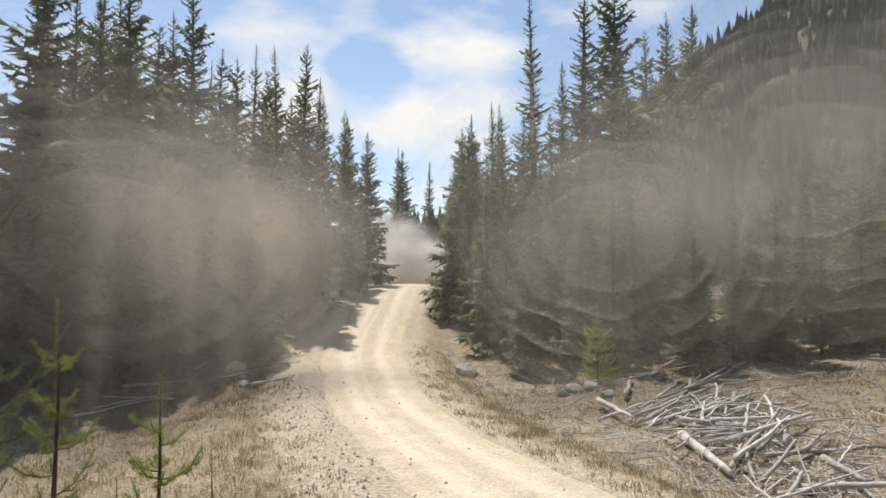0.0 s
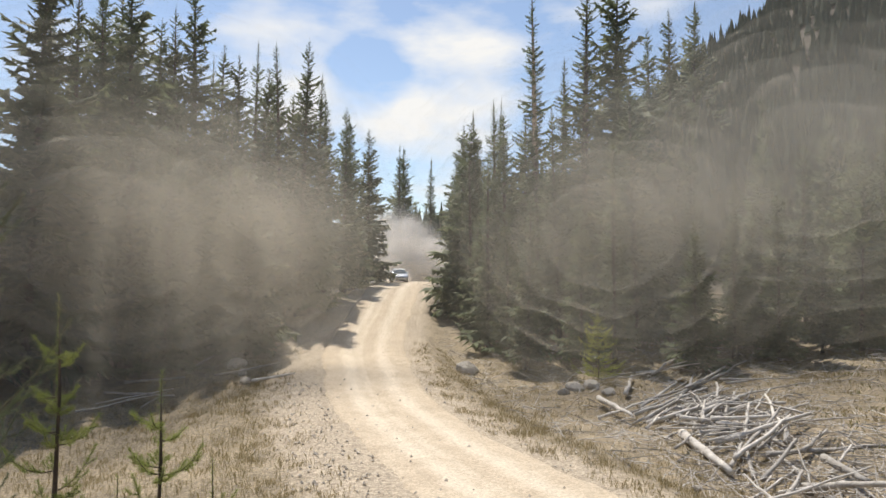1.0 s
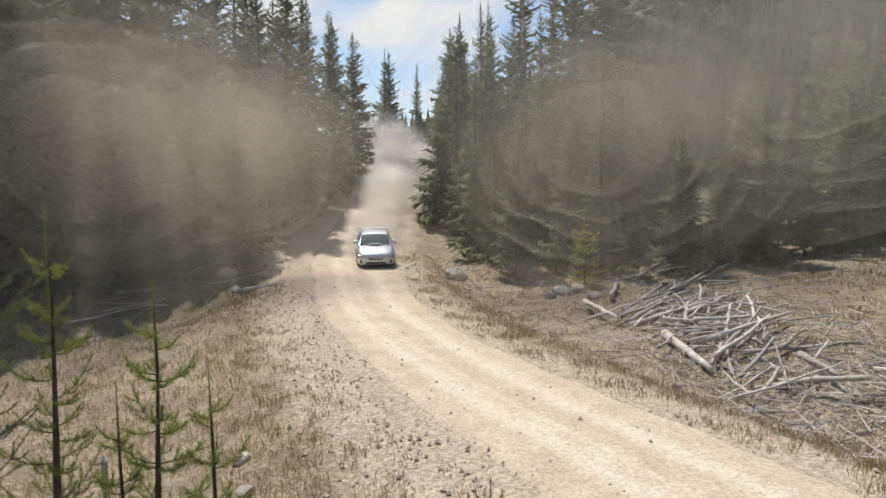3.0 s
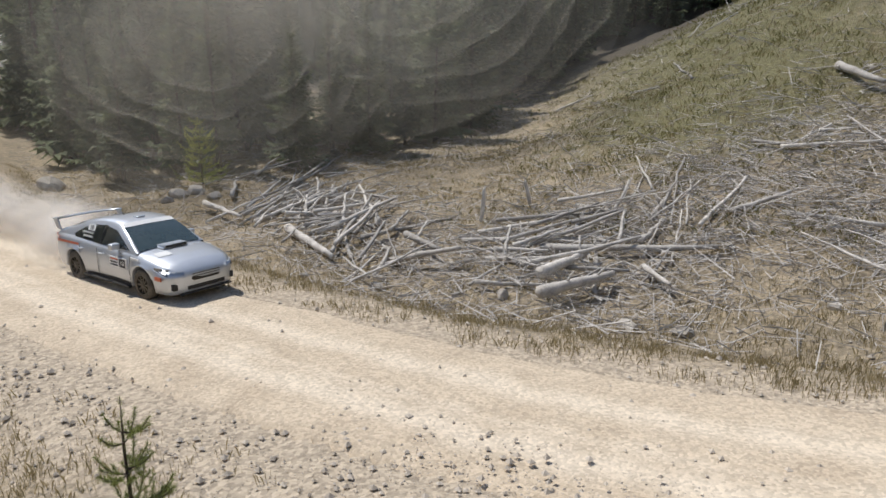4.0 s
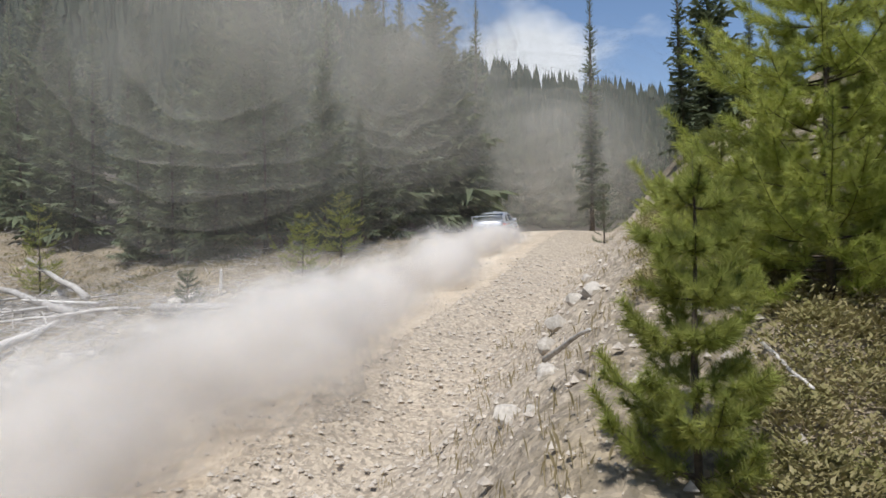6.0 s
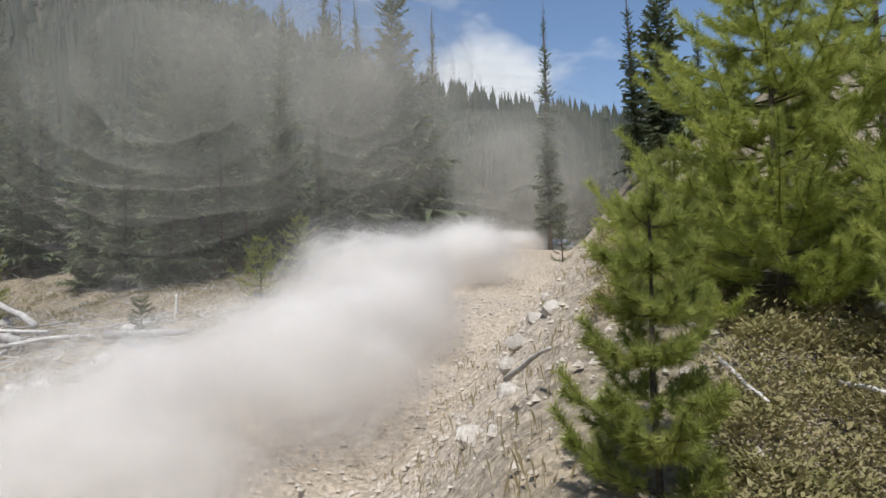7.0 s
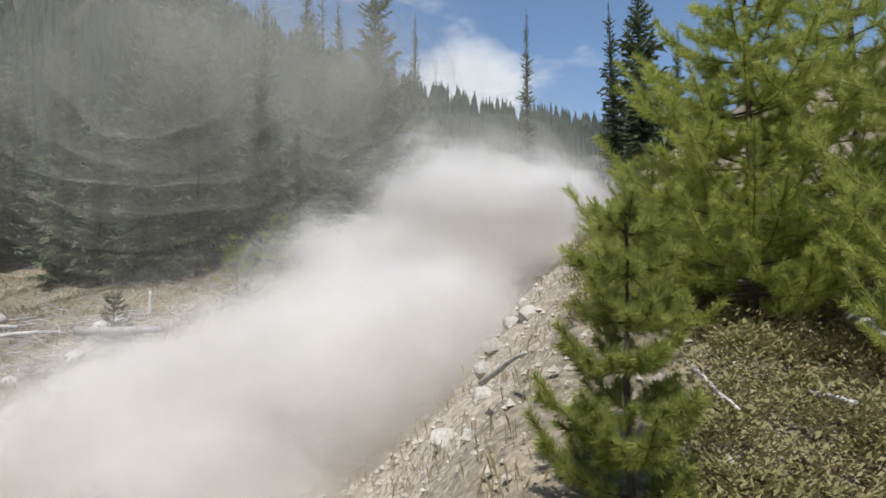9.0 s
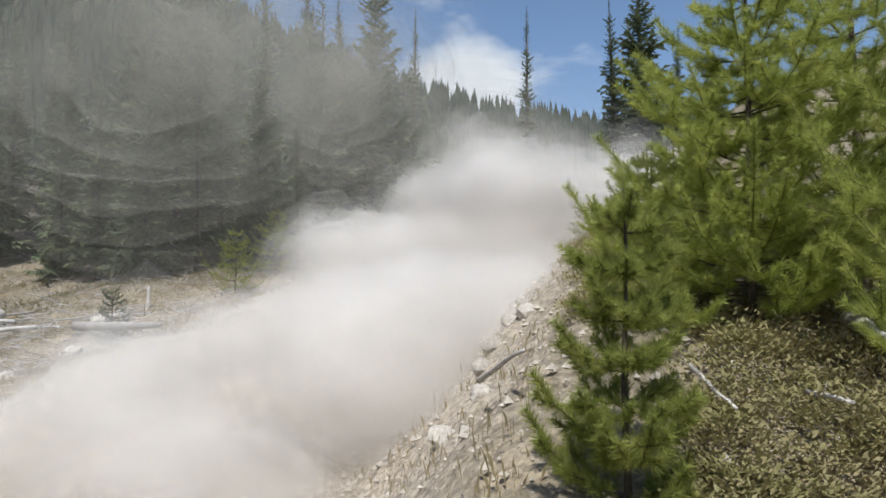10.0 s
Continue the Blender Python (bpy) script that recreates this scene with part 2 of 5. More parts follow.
ROAD = [(*polar(13, 135), 2.6), (*polar(8, 112), 3.0), (*polar(4.4, 94), 3.4), (*polar(2.7, 79), 3.6), (*polar(3.9, 62), 3.42), (*polar(5.3, 45), 2.45), (*polar(6.4, 34), 1.0),
        (*polar(4.2, 23.5), 0.2), (*polar(-4, 14.5), 0.05), (*polar(-22, 9.6), 0.0), (*polar(-45, 7.8), 0.0), (*polar(-68, 7.6), 0.2),
        (*polar(-95, 8.6), 0.8), (*polar(-118, 11.2), 1.95), (*polar(-133, 16.5), 2.85), (*polar(-141, 22), 3.55), (*polar(-146.5, 31), 4.7),
        (*polar(-150, 42), 5.7), (*polar(-155, 55), 5.6), (*polar(-162, 72), 5.0), (*polar(-170, 95), 5.5)]


def spline(points, n):
    """Points along a smooth curve through the given ones."""
    p = np.array(points, float)
    p = np.vstack([2 * p[0] - p[1], p, 2 * p[-1] - p[-2]])
    out = []
    for i in range(1, len(p) - 2):
        a, b, c, d = p[i - 1:i + 3]
        for u in np.linspace(0, 1, n, endpoint=False):
            out.append(0.5 * (2 * b + (c - a) * u + (2 * a - 5 * b + 4 * c - d) * u * u + (3 * b - a - 3 * c + d) * u ** 3))
    return np.array(out + [p[-2]])


CENTRE = spline(ROAD, 14)
ALONG = np.gradient(CENTRE[:, :2], axis=0)
ALONG /= np.linalg.norm(ALONG, axis=1)[:, None]


def smooth(a, b, v):
    u = np.clip((v - a) / (b - a), 0, 1)
    return u * u * (3 - 2 * u)


def road_place(x, y):
    """Signed way from the road's middle (plus: the viewer's side), the road's height there, and how far along it is."""
    if x.size < 64:
        flat_x, flat_y = x.reshape(-1, 1), y.reshape(-1, 1)
        dx, dy = flat_x - CENTRE[:, 0], flat_y - CENTRE[:, 1]
        i = np.argmin(dx * dx + dy * dy, axis=1)
        k = np.arange(len(i))
        side = np.sign(ALONG[i, 0] * dy[k, i] - ALONG[i, 1] * dx[k, i])
        return (-side * np.hypot(dx[k, i], dy[k, i])).reshape(x.shape), CENTRE[i, 2].reshape(x.shape), i.astype(float).reshape(x.shape)
    best, side, rise, far = np.full(x.shape, 1e9), np.zeros(x.shape), np.zeros(x.shape), np.zeros(x.shape)
    for i, (c, a) in enumerate(zip(CENTRE, ALONG)):
        dx, dy = x - c[0], y - c[1]
        d = np.hypot(dx, dy)
        m = d < best
        best = np.where(m, d, best)
        side = np.where(m, np.sign(a[0] * dy - a[1] * dx), side)
        rise = np.where(m, c[2], rise)
        far = np.where(m, i, far)
    return -side * best, rise, far


# edges of the worn road, in units from its middle line, by the place along it
EDGE_FAR = ((0, 60, 75, 89, 98, 106, 112, 120, 130, 150, 164, 172, 190, 215, 240, 281), (2.3, 2.4, 2.3, 1.75, 1.25, 1.2, 1.6, 1.8, 1.65, 1.75, 1.35, 1.15, 1.2, 1.25, 2.0, 2.3))
EDGE_NEAR = ((0, 60, 75, 89, 98, 110, 130, 160, 178, 198, 215, 230, 281), (2.3, 1.6, 1.25, 1.8, 2.0, 1.8, 1.8, 2.1, 2.6, 2.6, 2.2, 1.9, 2.3))


def beside(side, far):
    """The way from the middle line, evened out as if the worn road reached 2.6 to either side."""
    reach = np.where(side > 0, np.interp(far, *EDGE_NEAR), np.interp(far, *EDGE_FAR))
    off = np.abs(side)
    return np.sign(side) * np.where(off < reach, off * 2.6 / reach, off - reach + 2.6)


def waves(x, y, size, seed):
    """Soft uneven ground, about -1 to 1."""
    r = np.random.RandomState(seed)
    v = 0
    for k in range(5):
        a, p, f = r.uniform(0, 6.28), r.uniform(0, 6.28), r.uniform(0.7, 1.5) / size
        v = v + np.sin((x * math.cos(a) + y * math.sin(a)) * f * 6.28 + p)
    return v / 3


def lie(x, y):
    """Height of the ground before scaling."""
    x, y = np.asarray(x, float), np.asarray(y, float)
    side, rise, far = road_place(x, y)
    az = np.degrees(np.arctan2(-x, y))
    az = np.where(az > 100, az - 360, az)
    r = np.hypot(x, y)
    off = np.abs(side)
    edge = smooth(2.6, 4.2, off)
    z = rise - 0.05 * smooth(0.5, 2.6, off)
    outer, inner = side < 0, side >= 0
    # the far side: shallow ditch, level clearing, hill in the middle, steeper wooded slope behind
    east = -0.35 * edge + 0.25 * smooth(5, 10, off)
    rest = smooth(4, 16, off)
    east = east + rest * (0.6 - 0.75 * rise * smooth(60, 20, r) * (az < -60))
    hill = np.exp(-((az + 60) / np.where(az > -60, 17.0, 27.0)) ** 2) * smooth(14, 42, r) * 9.0
    hill2 = smooth(-62, -100, az) * smooth(16, 40, r) * 2.6 * smooth(-150, -120, az)
    steep = np.interp(-az, (-20, -2, 10, 15, 20, 28, 60, 100, 127, 134, 143, 152, 160, 175, 200, 230), (0, 0, 0.09, 0.19, 0.26, 0.34, 0.42, 0.42, 0.33, 0.3, 0.24, 0.2, 0.17, 0.15, 0.06, 0))
    mount = smooth(40, 430, r) * 430 * steep
    # the viewer's side: mound under the viewer, dip along the road, wooded slopes
    west = -0.25 * edge
    ridge = smooth(-70, -125, az) * smooth(4.3, 7.6, off) * (2.3 - 0.7 * smooth(8, 30, r)) + smooth(-110, -160, az) * smooth(9, 60, off) * 10
    mound = (2.35 - rise) * np.exp(-(r / 4.4) ** 3)
    west = west + np.maximum(ridge, mound)
    dip = -0.9 * smooth(4, 9, off) * smooth(-30, 10, az) * smooth(60, 25, r) * smooth(4, 11, r)
    rise_w = smooth(14, 120, off) * 22 * smooth(-40, 20, az)
    z = np.where(outer, z + east + hill + hill2 + mount, z + west + dip + rise_w + mount)
    # the wooded hillside behind the viewer's bank
    slope = np.interp(-az, (148, 157, 164, 174, 185, 215, 235, 255), (0, 0.13, 0.24, 0.32, 0.36, 0.36, 0.1, 0))
    bank = 2.35 + np.clip(r - 4.2, 0, 40) * slope
    z = z + np.maximum(bank - z, 0) * smooth(3.0, 7.5, off) * inner * smooth(-148, -156, az) * smooth(-255, -235, az)
    rough = 0.05 * waves(x, y, 1.1, 3) + 0.16 * waves(x, y, 5.0, 4) + 0.7 * waves(x, y, 26, 5) * smooth(20, 60, r)
    return z + rough * smooth(2.2, 4.5, off) + 0.012 * waves(x, y, 0.9, 9)


def height(x, y):
    """Height of the ground in metres."""
    return GROW * lie(np.asarray(x, float) / GROW, np.asarray(y, float) / GROW)


def spot(az, d):
    """Metres east and north of a place given in degrees and units of the plan."""
    x, y = polar(az, d)
    return GROW * x, GROW * y


def off_road(x, y):
    """Metres from the road's middle, plus on the viewer's side."""
    return GROW * float(road_place(np.array(x / GROW), np.array(y / GROW))[0])


def ground():
    """One sheet round the viewer, finer near by, out to the mountains."""
    na, rr = 720, np.concatenate([np.linspace(0.25, 10, 56), np.geomspace(10.2, 60, 130), np.geomspace(61.5, 1400, 62)])
    az = np.linspace(0, 2 * np.pi, na, endpoint=False)
    rad, ang = np.meshgrid(rr, az, indexing="ij")
    x, y = rad * np.sin(ang), rad * np.cos(ang)
    z = lie(x, y)
    side, rise, far = road_place(x, y)
    side = beside(side, far)
    z = np.where(np.abs(side) < 2.45, z - 0.09, z)
    verts = np.stack([x, y, z], -1).reshape(-1, 3)
    i, j = np.meshgrid(np.arange(len(rr) - 1), np.arange(na), indexing="ij")
    k = (j + 1) % na
    quads = np.stack([i * na + j, (i + 1) * na + j, (i + 1) * na + k, i * na + k], -1).reshape(-1, 4)
    me = bpy.data.meshes.new("ground")
    me.from_pydata((GROW * np.vstack([verts, [(0, 0, float(lie(0.0, 0.0)))]])).tolist(), [], quads.tolist() + [(len(verts), (q + 1) % na, q)[::-1] for q in range(na)])
    a = np.degrees(np.arctan2(-x, y))
    a = np.where(a > 100, a - 360, a)
    near = smooth(6.2, 3.0, np.abs(side) * np.where(side > 0, np.where(a < -60, 0.72, 1.0), 1.25))
    gravel = near + 0.25 * smooth(-20, -110, a) * (side > 0)
    green = 0.95 * np.exp(-((a + 52) / 16) ** 2) * smooth(15, 27, rad) + 0.4 * smooth(-70, -95, a) * smooth(20, 40, rad) * (side < 0)
    duff = smooth(30, 55, rad) + 0.45 * np.exp(-(((x - 12) / 5.5) ** 2 + ((y - 13) / 4.0) ** 2)) + 0.35 * np.exp(-(((x - 20) / 6) ** 2 + ((y - 6) / 5.0) ** 2))
    for name, v in (("gravel", gravel), ("green", green), ("duff", duff)):
        at = me.attributes.new(name, "FLOAT", "POINT")
        at.data.foreach_set("value", np.append(np.clip(v, 0, 1).ravel(), 0.3).astype(np.float32))
    me.polygons.foreach_set("use_smooth", [True] * len(me.polygons))
    return tagged(part("ground", me, SOIL), "dry gravelly forest soil with dead grass", "ground", kind="structure")


def road():
    """The packed dirt road, crowned, with two worn wheel tracks."""
    cs = np.linspace(-1, 1, 34)
    rows, worn, faces, r = [], [], [], np.random.RandomState(2)
    for i, (c, a) in enumerate(zip(CENTRE, ALONG)):
        lo, hi = -np.interp(i, *EDGE_FAR) - 0.12, np.interp(i, *EDGE_NEAR) + 0.12
        lo, hi = lo + 0.16 * noise.noise((i * 0.45, 0, 0)), hi + 0.3 * noise.noise((i * 0.45, 9, 0))
        mid, half = (lo + hi) / 2, (hi - lo) / 2
        for u in cs:
            q = mid + half * u
            x, y = c[0] + a[1] * q, c[1] - a[0] * q
            side = q - mid
            wheel = math.exp(-((side - 0.68) / 0.3) ** 2) + math.exp(-((side + 0.68) / 0.3) ** 2) + 0.6 * math.exp(-((side - 0.2) / 0.12) ** 2)
            sink = -0.16 * max(0.0, (abs(u) - 0.9) / 0.1)
            off = np.clip((abs(q) - 0.5) / 2.1, 0, 1)
            rows.append((x, y, c[2] + 0.035 - 0.05 * off * off * (3 - 2 * off) - 0.022 * wheel + sink + 0.006 * noise.noise((x * 1.7, y * 1.7, 0))))
            worn.append(0.75 * min(wheel, 1.0) + 0.12)
    n = len(cs)
    for i in range(len(CENTRE) - 1):
        for j in range(n - 1):
            faces.append((i * n + j, i * n + j + 1, (i + 1) * n + j + 1, (i + 1) * n + j))
    s = Shape()
    s.add([(GROW * a, GROW * b, GROW * c) for a, b, c in rows], faces)
    me = s.mesh("road", True)
    me.attributes.new("worn", "FLOAT", "POINT").data.foreach_set("value", np.array(worn, np.float32))
    return tagged(part("road", me, DIRT), "pale dusty dirt road with worn wheel tracks", "road", kind="structure")


ground()
road()


# ---- trees ----
def spruce_meshes(h, spread, seed, bare=0.06, levels=30, thin=1.0):
    """Trunk and crown of a spruce: whorls of drooping boughs with side sprays."""
    r = random.Random(seed)
    trunk, crown = Shape(), Shape()
    trunk.tube([(0, 0, -0.4), (0.02 * h * r.uniform(-0.2, 0.2), 0, h * 0.5), (0, 0, h)], [0.014 * h, 0.009 * h, 0.01], 6)
    boughs = int(levels * 6.6 * thin)
    for k in range(boughs):
        u = ((k + r.random()) / boughs) ** 1.12
        z = h * (bare + (1 - bare) * u)
        clump = 0.82 + 0.3 * math.sin(k * 0.21 + seed) * math.sin(k * 0.047 + 2 * seed)
        reach = (spread * (1 - u) ** 0.8 + 0.05 * spread) * clump
        a = 2.39996 * k + r.uniform(-0.5, 0.5)
        L, droop = reach * r.uniform(0.6, 1.2), r.uniform(0.25, 0.6) * (1 - 0.85 * u)
        rise = r.uniform(0.02, 0.2) + 0.35 * u
        ca, sa = math.cos(a), math.sin(a)

        def on(t, w, low=0.0):
            d = L * t
            return (d * ca - w * sa, d * sa + w * ca, z + d * (rise - droop * t + 0.22 * t * t) - low)
        steps = 8
        for s in range(steps):
            t0 = (s + 0.6 + r.uniform(-0.3, 0.3)) / steps
            for sign in (1, -1):
                w = sign * L * (0.13 + 0.25 * math.sin(3.14 * (0.15 + 0.8 * t0))) * r.uniform(0.55, 1.25)
                hang = abs(w) * r.uniform(-0.1, 0.9)
                crown.add([on(t0 - 0.09, 0), on(t0 + 0.09, 0, -0.02 * L), on(t0 + r.uniform(0.10, 0.3), w, hang)], [(0, 1, 2)])
            low = L * r.uniform(0.05, 0.22)
            crown.add([on(t0 - 0.1, 0), on(t0 + 0.1, 0), on(t0 + 0.1, r.uniform(-0.05, 0.05) * L, low)], [(0, 1, 2)])
        crown.add([on(0.75, 0.05 * L), on(0.75, -0.05 * L), on(1.12, 0, 0.02 * L)], [(0, 1, 2)])
    crown.add([(0.03 * spread, 0, h * 0.96), (-0.03 * spread, 0, h * 0.96), (0, 0, h * 1.02)], [(0, 1, 2)])
    return trunk.mesh("trunk", True), crown.mesh("crown")


def tree(name, meshes, bark, needles, label, group):
    """A tree in two parts, standing at the origin."""
    t = tagged(new(name), label, "tree", group)
    part("trunk", meshes[0], bark, t)
    part("crown", meshes[1], needles, t)
    return t


def plant(models, x, y, h, seed, sink=0.15):
    """A copy of one of the models, scaled to the height h."""
    r = random.Random(seed)
    ob, tall = models[seed % len(models)]
    c = copy_thing(ob, pose(*at_ground(x, y, sink), r.uniform(-2, 2), r.uniform(-2, 2), r.uniform(0, 360)))
    k = h / tall
    c.scale = (k * r.uniform(0.9, 1.15), k * r.uniform(0.9, 1.15), k)
    return c


SPRUCE_LABEL = "tall dark green spruce with drooping boughs in the forest edge"
SPRUCES = []
for seed, (h, s) in enumerate(((15, 2.3), (18, 2.4), (12, 2.2), (16, 1.5), (10, 2.0), (20, 2.0))):
    SPRUCES.append((tree("spruce", spruce_meshes(h, s, 40 + seed, 0.05 if h < 16 else 0.1, 30 + h), BARK, SPRUCE, SPRUCE_LABEL, "forest spruces"), h))
SNAGS = [(tree("spruce", spruce_meshes(20, 1.5, 61, 0.1, 44), BARK, SPRUCE, "tall narrow spruce standing above the others", "tall spruces"), 20),
         (tree("spruce", spruce_meshes(19, 1.6, 62, 0.35, 26, 0.7), BARK, SPRUCE, "tall thin spruce with a bare lower trunk", "tall spruces"), 19)]

# edge of the woods as (degrees left of north, metres), thickened with rows behind it
WOOD_RIGHT = [(1.6, 66), (0.2, 52), (-1.2, 42), (-4.5, 33.5), (-9, 30.5), (-14, 29.5), (-19, 30), (-26, 33), (-32, 38), (-38, 47), (-42.5, 54), (-50, 58), (-60, 58), (-75, 56),
              (-88, 54), (-96, 52), (-102, 49), (-108, 44), (-112, 39), (-117, 34), (-122, 31), (-129, 29), (-134, 30), (-138, 33), (-142, 41), (-146, 56), (-150, 70), (-156, 84), (-163, 100)]
WOOD_LEFT = [(5.6, 74), (7.4, 60), (9.6, 46), (12.2, 38), (15.5, 33), (19, 32), (23, 34), (27, 37), (32, 38.5), (38, 39), (46, 38)]


def along(line, step):
    """Points on an edge given in degrees and metres, about a step apart, with the outward way."""
    p = spline([spot(a, d) for a, d in line], 40)
    gone = np.concatenate([[0], np.cumsum(np.hypot(*np.diff(p, axis=0).T))])
    return [(float(np.interp(q, gone, p[:, 0])), float(np.interp(q, gone, p[:, 1]))) for q in np.arange(0, gone[-1], step)]


def forest():
    r = random.Random(8)
    seed = 0
    for line, left in ((WOOD_RIGHT, False), (WOOD_LEFT, True)):
        for row, (back, step) in enumerate(((0, 2.5), (3.6, 3.2), (8.5, 4.3))):
            for x, y in along(line, step):
                d = math.hypot(x, y)
                k = (d + back + r.uniform(-1, 1.2)) / d
                px, py = x * k + r.uniform(-0.7, 0.7), y * k + r.uniform(-0.7, 0.7)
                a = math.degrees(math.atan2(-px, py))
                h = r.uniform(6.5, 11.5) if row == 0 else r.uniform(10, 15)
                if left:
                    h = r.uniform(8, 12) if row == 0 else r.uniform(11, 15.5) + 0.12 * max(a - 12, 0)
                if -8 < a < 11 and d > 48:
                    h *= 0.72
                if abs(off_road(px, py)) < 5.6:
                    continue
                seed += 1
                plant(SPRUCES, px, py, h, seed)


# single trees that stand out: degrees left of north, distance and slope of the tip in the plan
TALL = [(30.2, 33, 0.42), (27.4, 38, 0.372), (26.2, 39, 0.36), (24.4, 40, 0.38), (23.4, 35, 0.41), (15.2, 42, 0.315), (14.1, 44, 0.285), (12.6, 41, 0.32), (11.5, 41, 0.322), (9.5, 47, 0.255), (6.1, 66, 0.205),
        (3.7, 92, 0.185), (3.2, 96, 0.18), (1.2, 98, 0.166), (-0.7, 96, 0.162), (-1.7, 93, 0.162), (-2.9, 62, 0.195), (-4.3, 52, 0.25), (22.2, 38, 0.33), (20.8, 38, 0.35), (19.2, 37, 0.40), (17.8, 40, 0.31), (16.3, 40, 0.295), (28.7, 36, 0.38), (25.3, 37, 0.355), (10.4, 46, 0.275), (8.0, 52, 0.235), (7.2, 58, 0.225), (-7.5, 38, 0.415), (-10.8, 37, 0.42), (-13.4, 38, 0.42), (-9.4, 40, 0.3)]
TALL_FAR = [(-16.2, 62, 0.335), (-17.5, 66, 0.36), (-19.0, 70, 0.362), (-161.4, 38, 0.385), (-163.2, 40, 0.42), (-165.8, 44, 0.34), (-168.5, 50, 0.3), (-136.5, 50, 0.43), (-138.2, 47, 0.42), (-139.8, 48, 0.40), (-142.3, 44, 0.43),
            (-145.2, 46, 0.385), (-154.3, 48, 0.385), (-130.5, 46, 0.46), (-128.0, 44, 0.47), (-148.9, 150, 0.27)]


def tall_trees():
    for k, (a, d, slope) in enumerate(TALL + TALL_FAR):
        x, y = polar(a, d)
        h = GROW * (4 + slope * d - float(lie(x, y))) + 0.2
        models = SNAGS if a < -135 or -8 < a < -7 or a == -145.2 else SPRUCES
        if a in (-154.3, -145.2):
            models = SNAGS[:1]
        elif a in (-138.2, -139.8):
            models = SNAGS[1:]
        elif a < -160 or a in (-136.5, -142.3):
            models = SPRUCES
        c = plant(models, GROW * x, GROW * y, h, 700 + k)
        c["label"] = "tall spruce rising above the rest of the forest"


def far_woods():
    """The wooded mountain sides, one mass of small conifers."""
    r = np.random.RandomState(4)
    s = Shape()
    az = r.uniform(-200, 8, 11000)
    far = np.where(az > -12, r.uniform(98, 240, 11000), np.where(az > -50, 60, 92) + 360 * r.uniform(0, 1, 11000) ** 1.4)
    xs, ys = -far * np.sin(np.radians(az)), far * np.cos(np.radians(az))
    free = (np.abs(road_place(xs, ys)[0]) > 14) & ~((az > -12) & (far < 98))
    xs, ys = xs[free], ys[free]
    for x, y, z in zip(xs, ys, lie(xs, ys)):
        h = r.uniform(8, 15)
        w = h * r.uniform(0.13, 0.2)
        tiers = 5 if math.hypot(x, y) < 170 else 3
        for q in range(tiers):
            u = q / tiers
            z0, z1, ww, t = z + h * (0.04 + 0.9 * u), z + h * min(1.0, 0.04 + 0.9 * (u + 1.9 / tiers)), w * (1.05 - u), r.uniform(0, 6.3)
            ring = [(x + ww * r.uniform(0.45, 1.25) * math.cos(t + 0.785 * j), y + ww * r.uniform(0.45, 1.25) * math.sin(t + 0.785 * j), z0 + h * r.uniform(-0.06, 0.05)) for j in range(8)]
            s.add([(GROW * p, GROW * q2, GROW * w2) for p, q2, w2 in ring + [(x, y, z1)]], [(j, (j + 1) % 8, 8) for j in range(8)])
    return tagged(part("far_woods", s, FARWOOD), "dark green conifer forest covering the mountain sides", "forest", kind="stuff")


forest()
tall_trees()
far_woods()
for k, (ob, h) in enumerate(SPRUCES + SNAGS):
    x, y = spot(*((24, 52), (33, 50), (-15, 48), (-24, 52), (-112, 62), (-120, 60), (18, 56), (-128, 56))[k])
    ob.matrix_basis = pose(*at_ground(x, y, 0.15), 0, 0, 40 * k)


# ---- the rally car ----
PAINT = material("silver paint", 0.36, 0.55, ((0.62, 0.645, 0.68), (0.53, 0.555, 0.585)), 1.2, 60.0, 0.03, 0.002, coat=0.6, object_space=True)
PANE = material("tinted glass", 0.06, 0, ((0.012, 0.016, 0.016), (0.02, 0.026, 0.025)), 1.0, 9.0, 0.0, coat=1.0, object_space=True, spec=0.6)
SCREEN = material("windscreen glass", 0.05, 0, ((0.03, 0.05, 0.045), (0.05, 0.07, 0.065)), 1.5, 9.0, 0.0, coat=1.0, object_space=True, spec=0.6)
BLACK = material("black plastic", 0.6, 0, ((0.018, 0.018, 0.018), (0.04, 0.037, 0.033)), 6.0, 60.0, 0.1, 0.003, object_space=True)
RUBBER = material("dusty rubber", 0.85, 0, ((0.05, 0.045, 0.038), (0.17, 0.145, 0.11)), 6.0, 40.0, 0.3, 0.006, object_space=True)
RIM = material("dark alloy", 0.5, 0.6, ((0.06, 0.057, 0.052), (0.15, 0.13, 0.10)), 6.0, 50.0, 0.1, 0.002, object_space=True)
WHITE = material("white vinyl", 0.4, 0, ((0.80, 0.80, 0.78), (0.72, 0.72, 0.70)), 3.0, 40.0, 0.0, object_space=True)
INK = material("dark vinyl", 0.5, 0, ((0.03, 0.03, 0.035), (0.05, 0.05, 0.055)), 3.0, 40.0, 0.0, object_space=True)
ORANGE = material("orange vinyl", 0.45, 0, ((0.62, 0.16, 0.07), (0.52, 0.12, 0.06)), 3.0, 40.0, 0.0, object_space=True)
TAIL = material("red lamp glass", 0.12, 0, ((0.50, 0.03, 0.02), (0.36, 0.02, 0.015)), 8.0, 40.0, 0.0, coat=1.0, object_space=True)
LAMP = material("clear lamp glass", 0.08, 0.2, ((0.55, 0.57, 0.60), (0.20, 0.21, 0.23)), 9.0, 30.0, 0.0, coat=1.0, object_space=True)
AXLES, TRACK, WHEEL = (1.33, -1.32), 0.77, 0.325


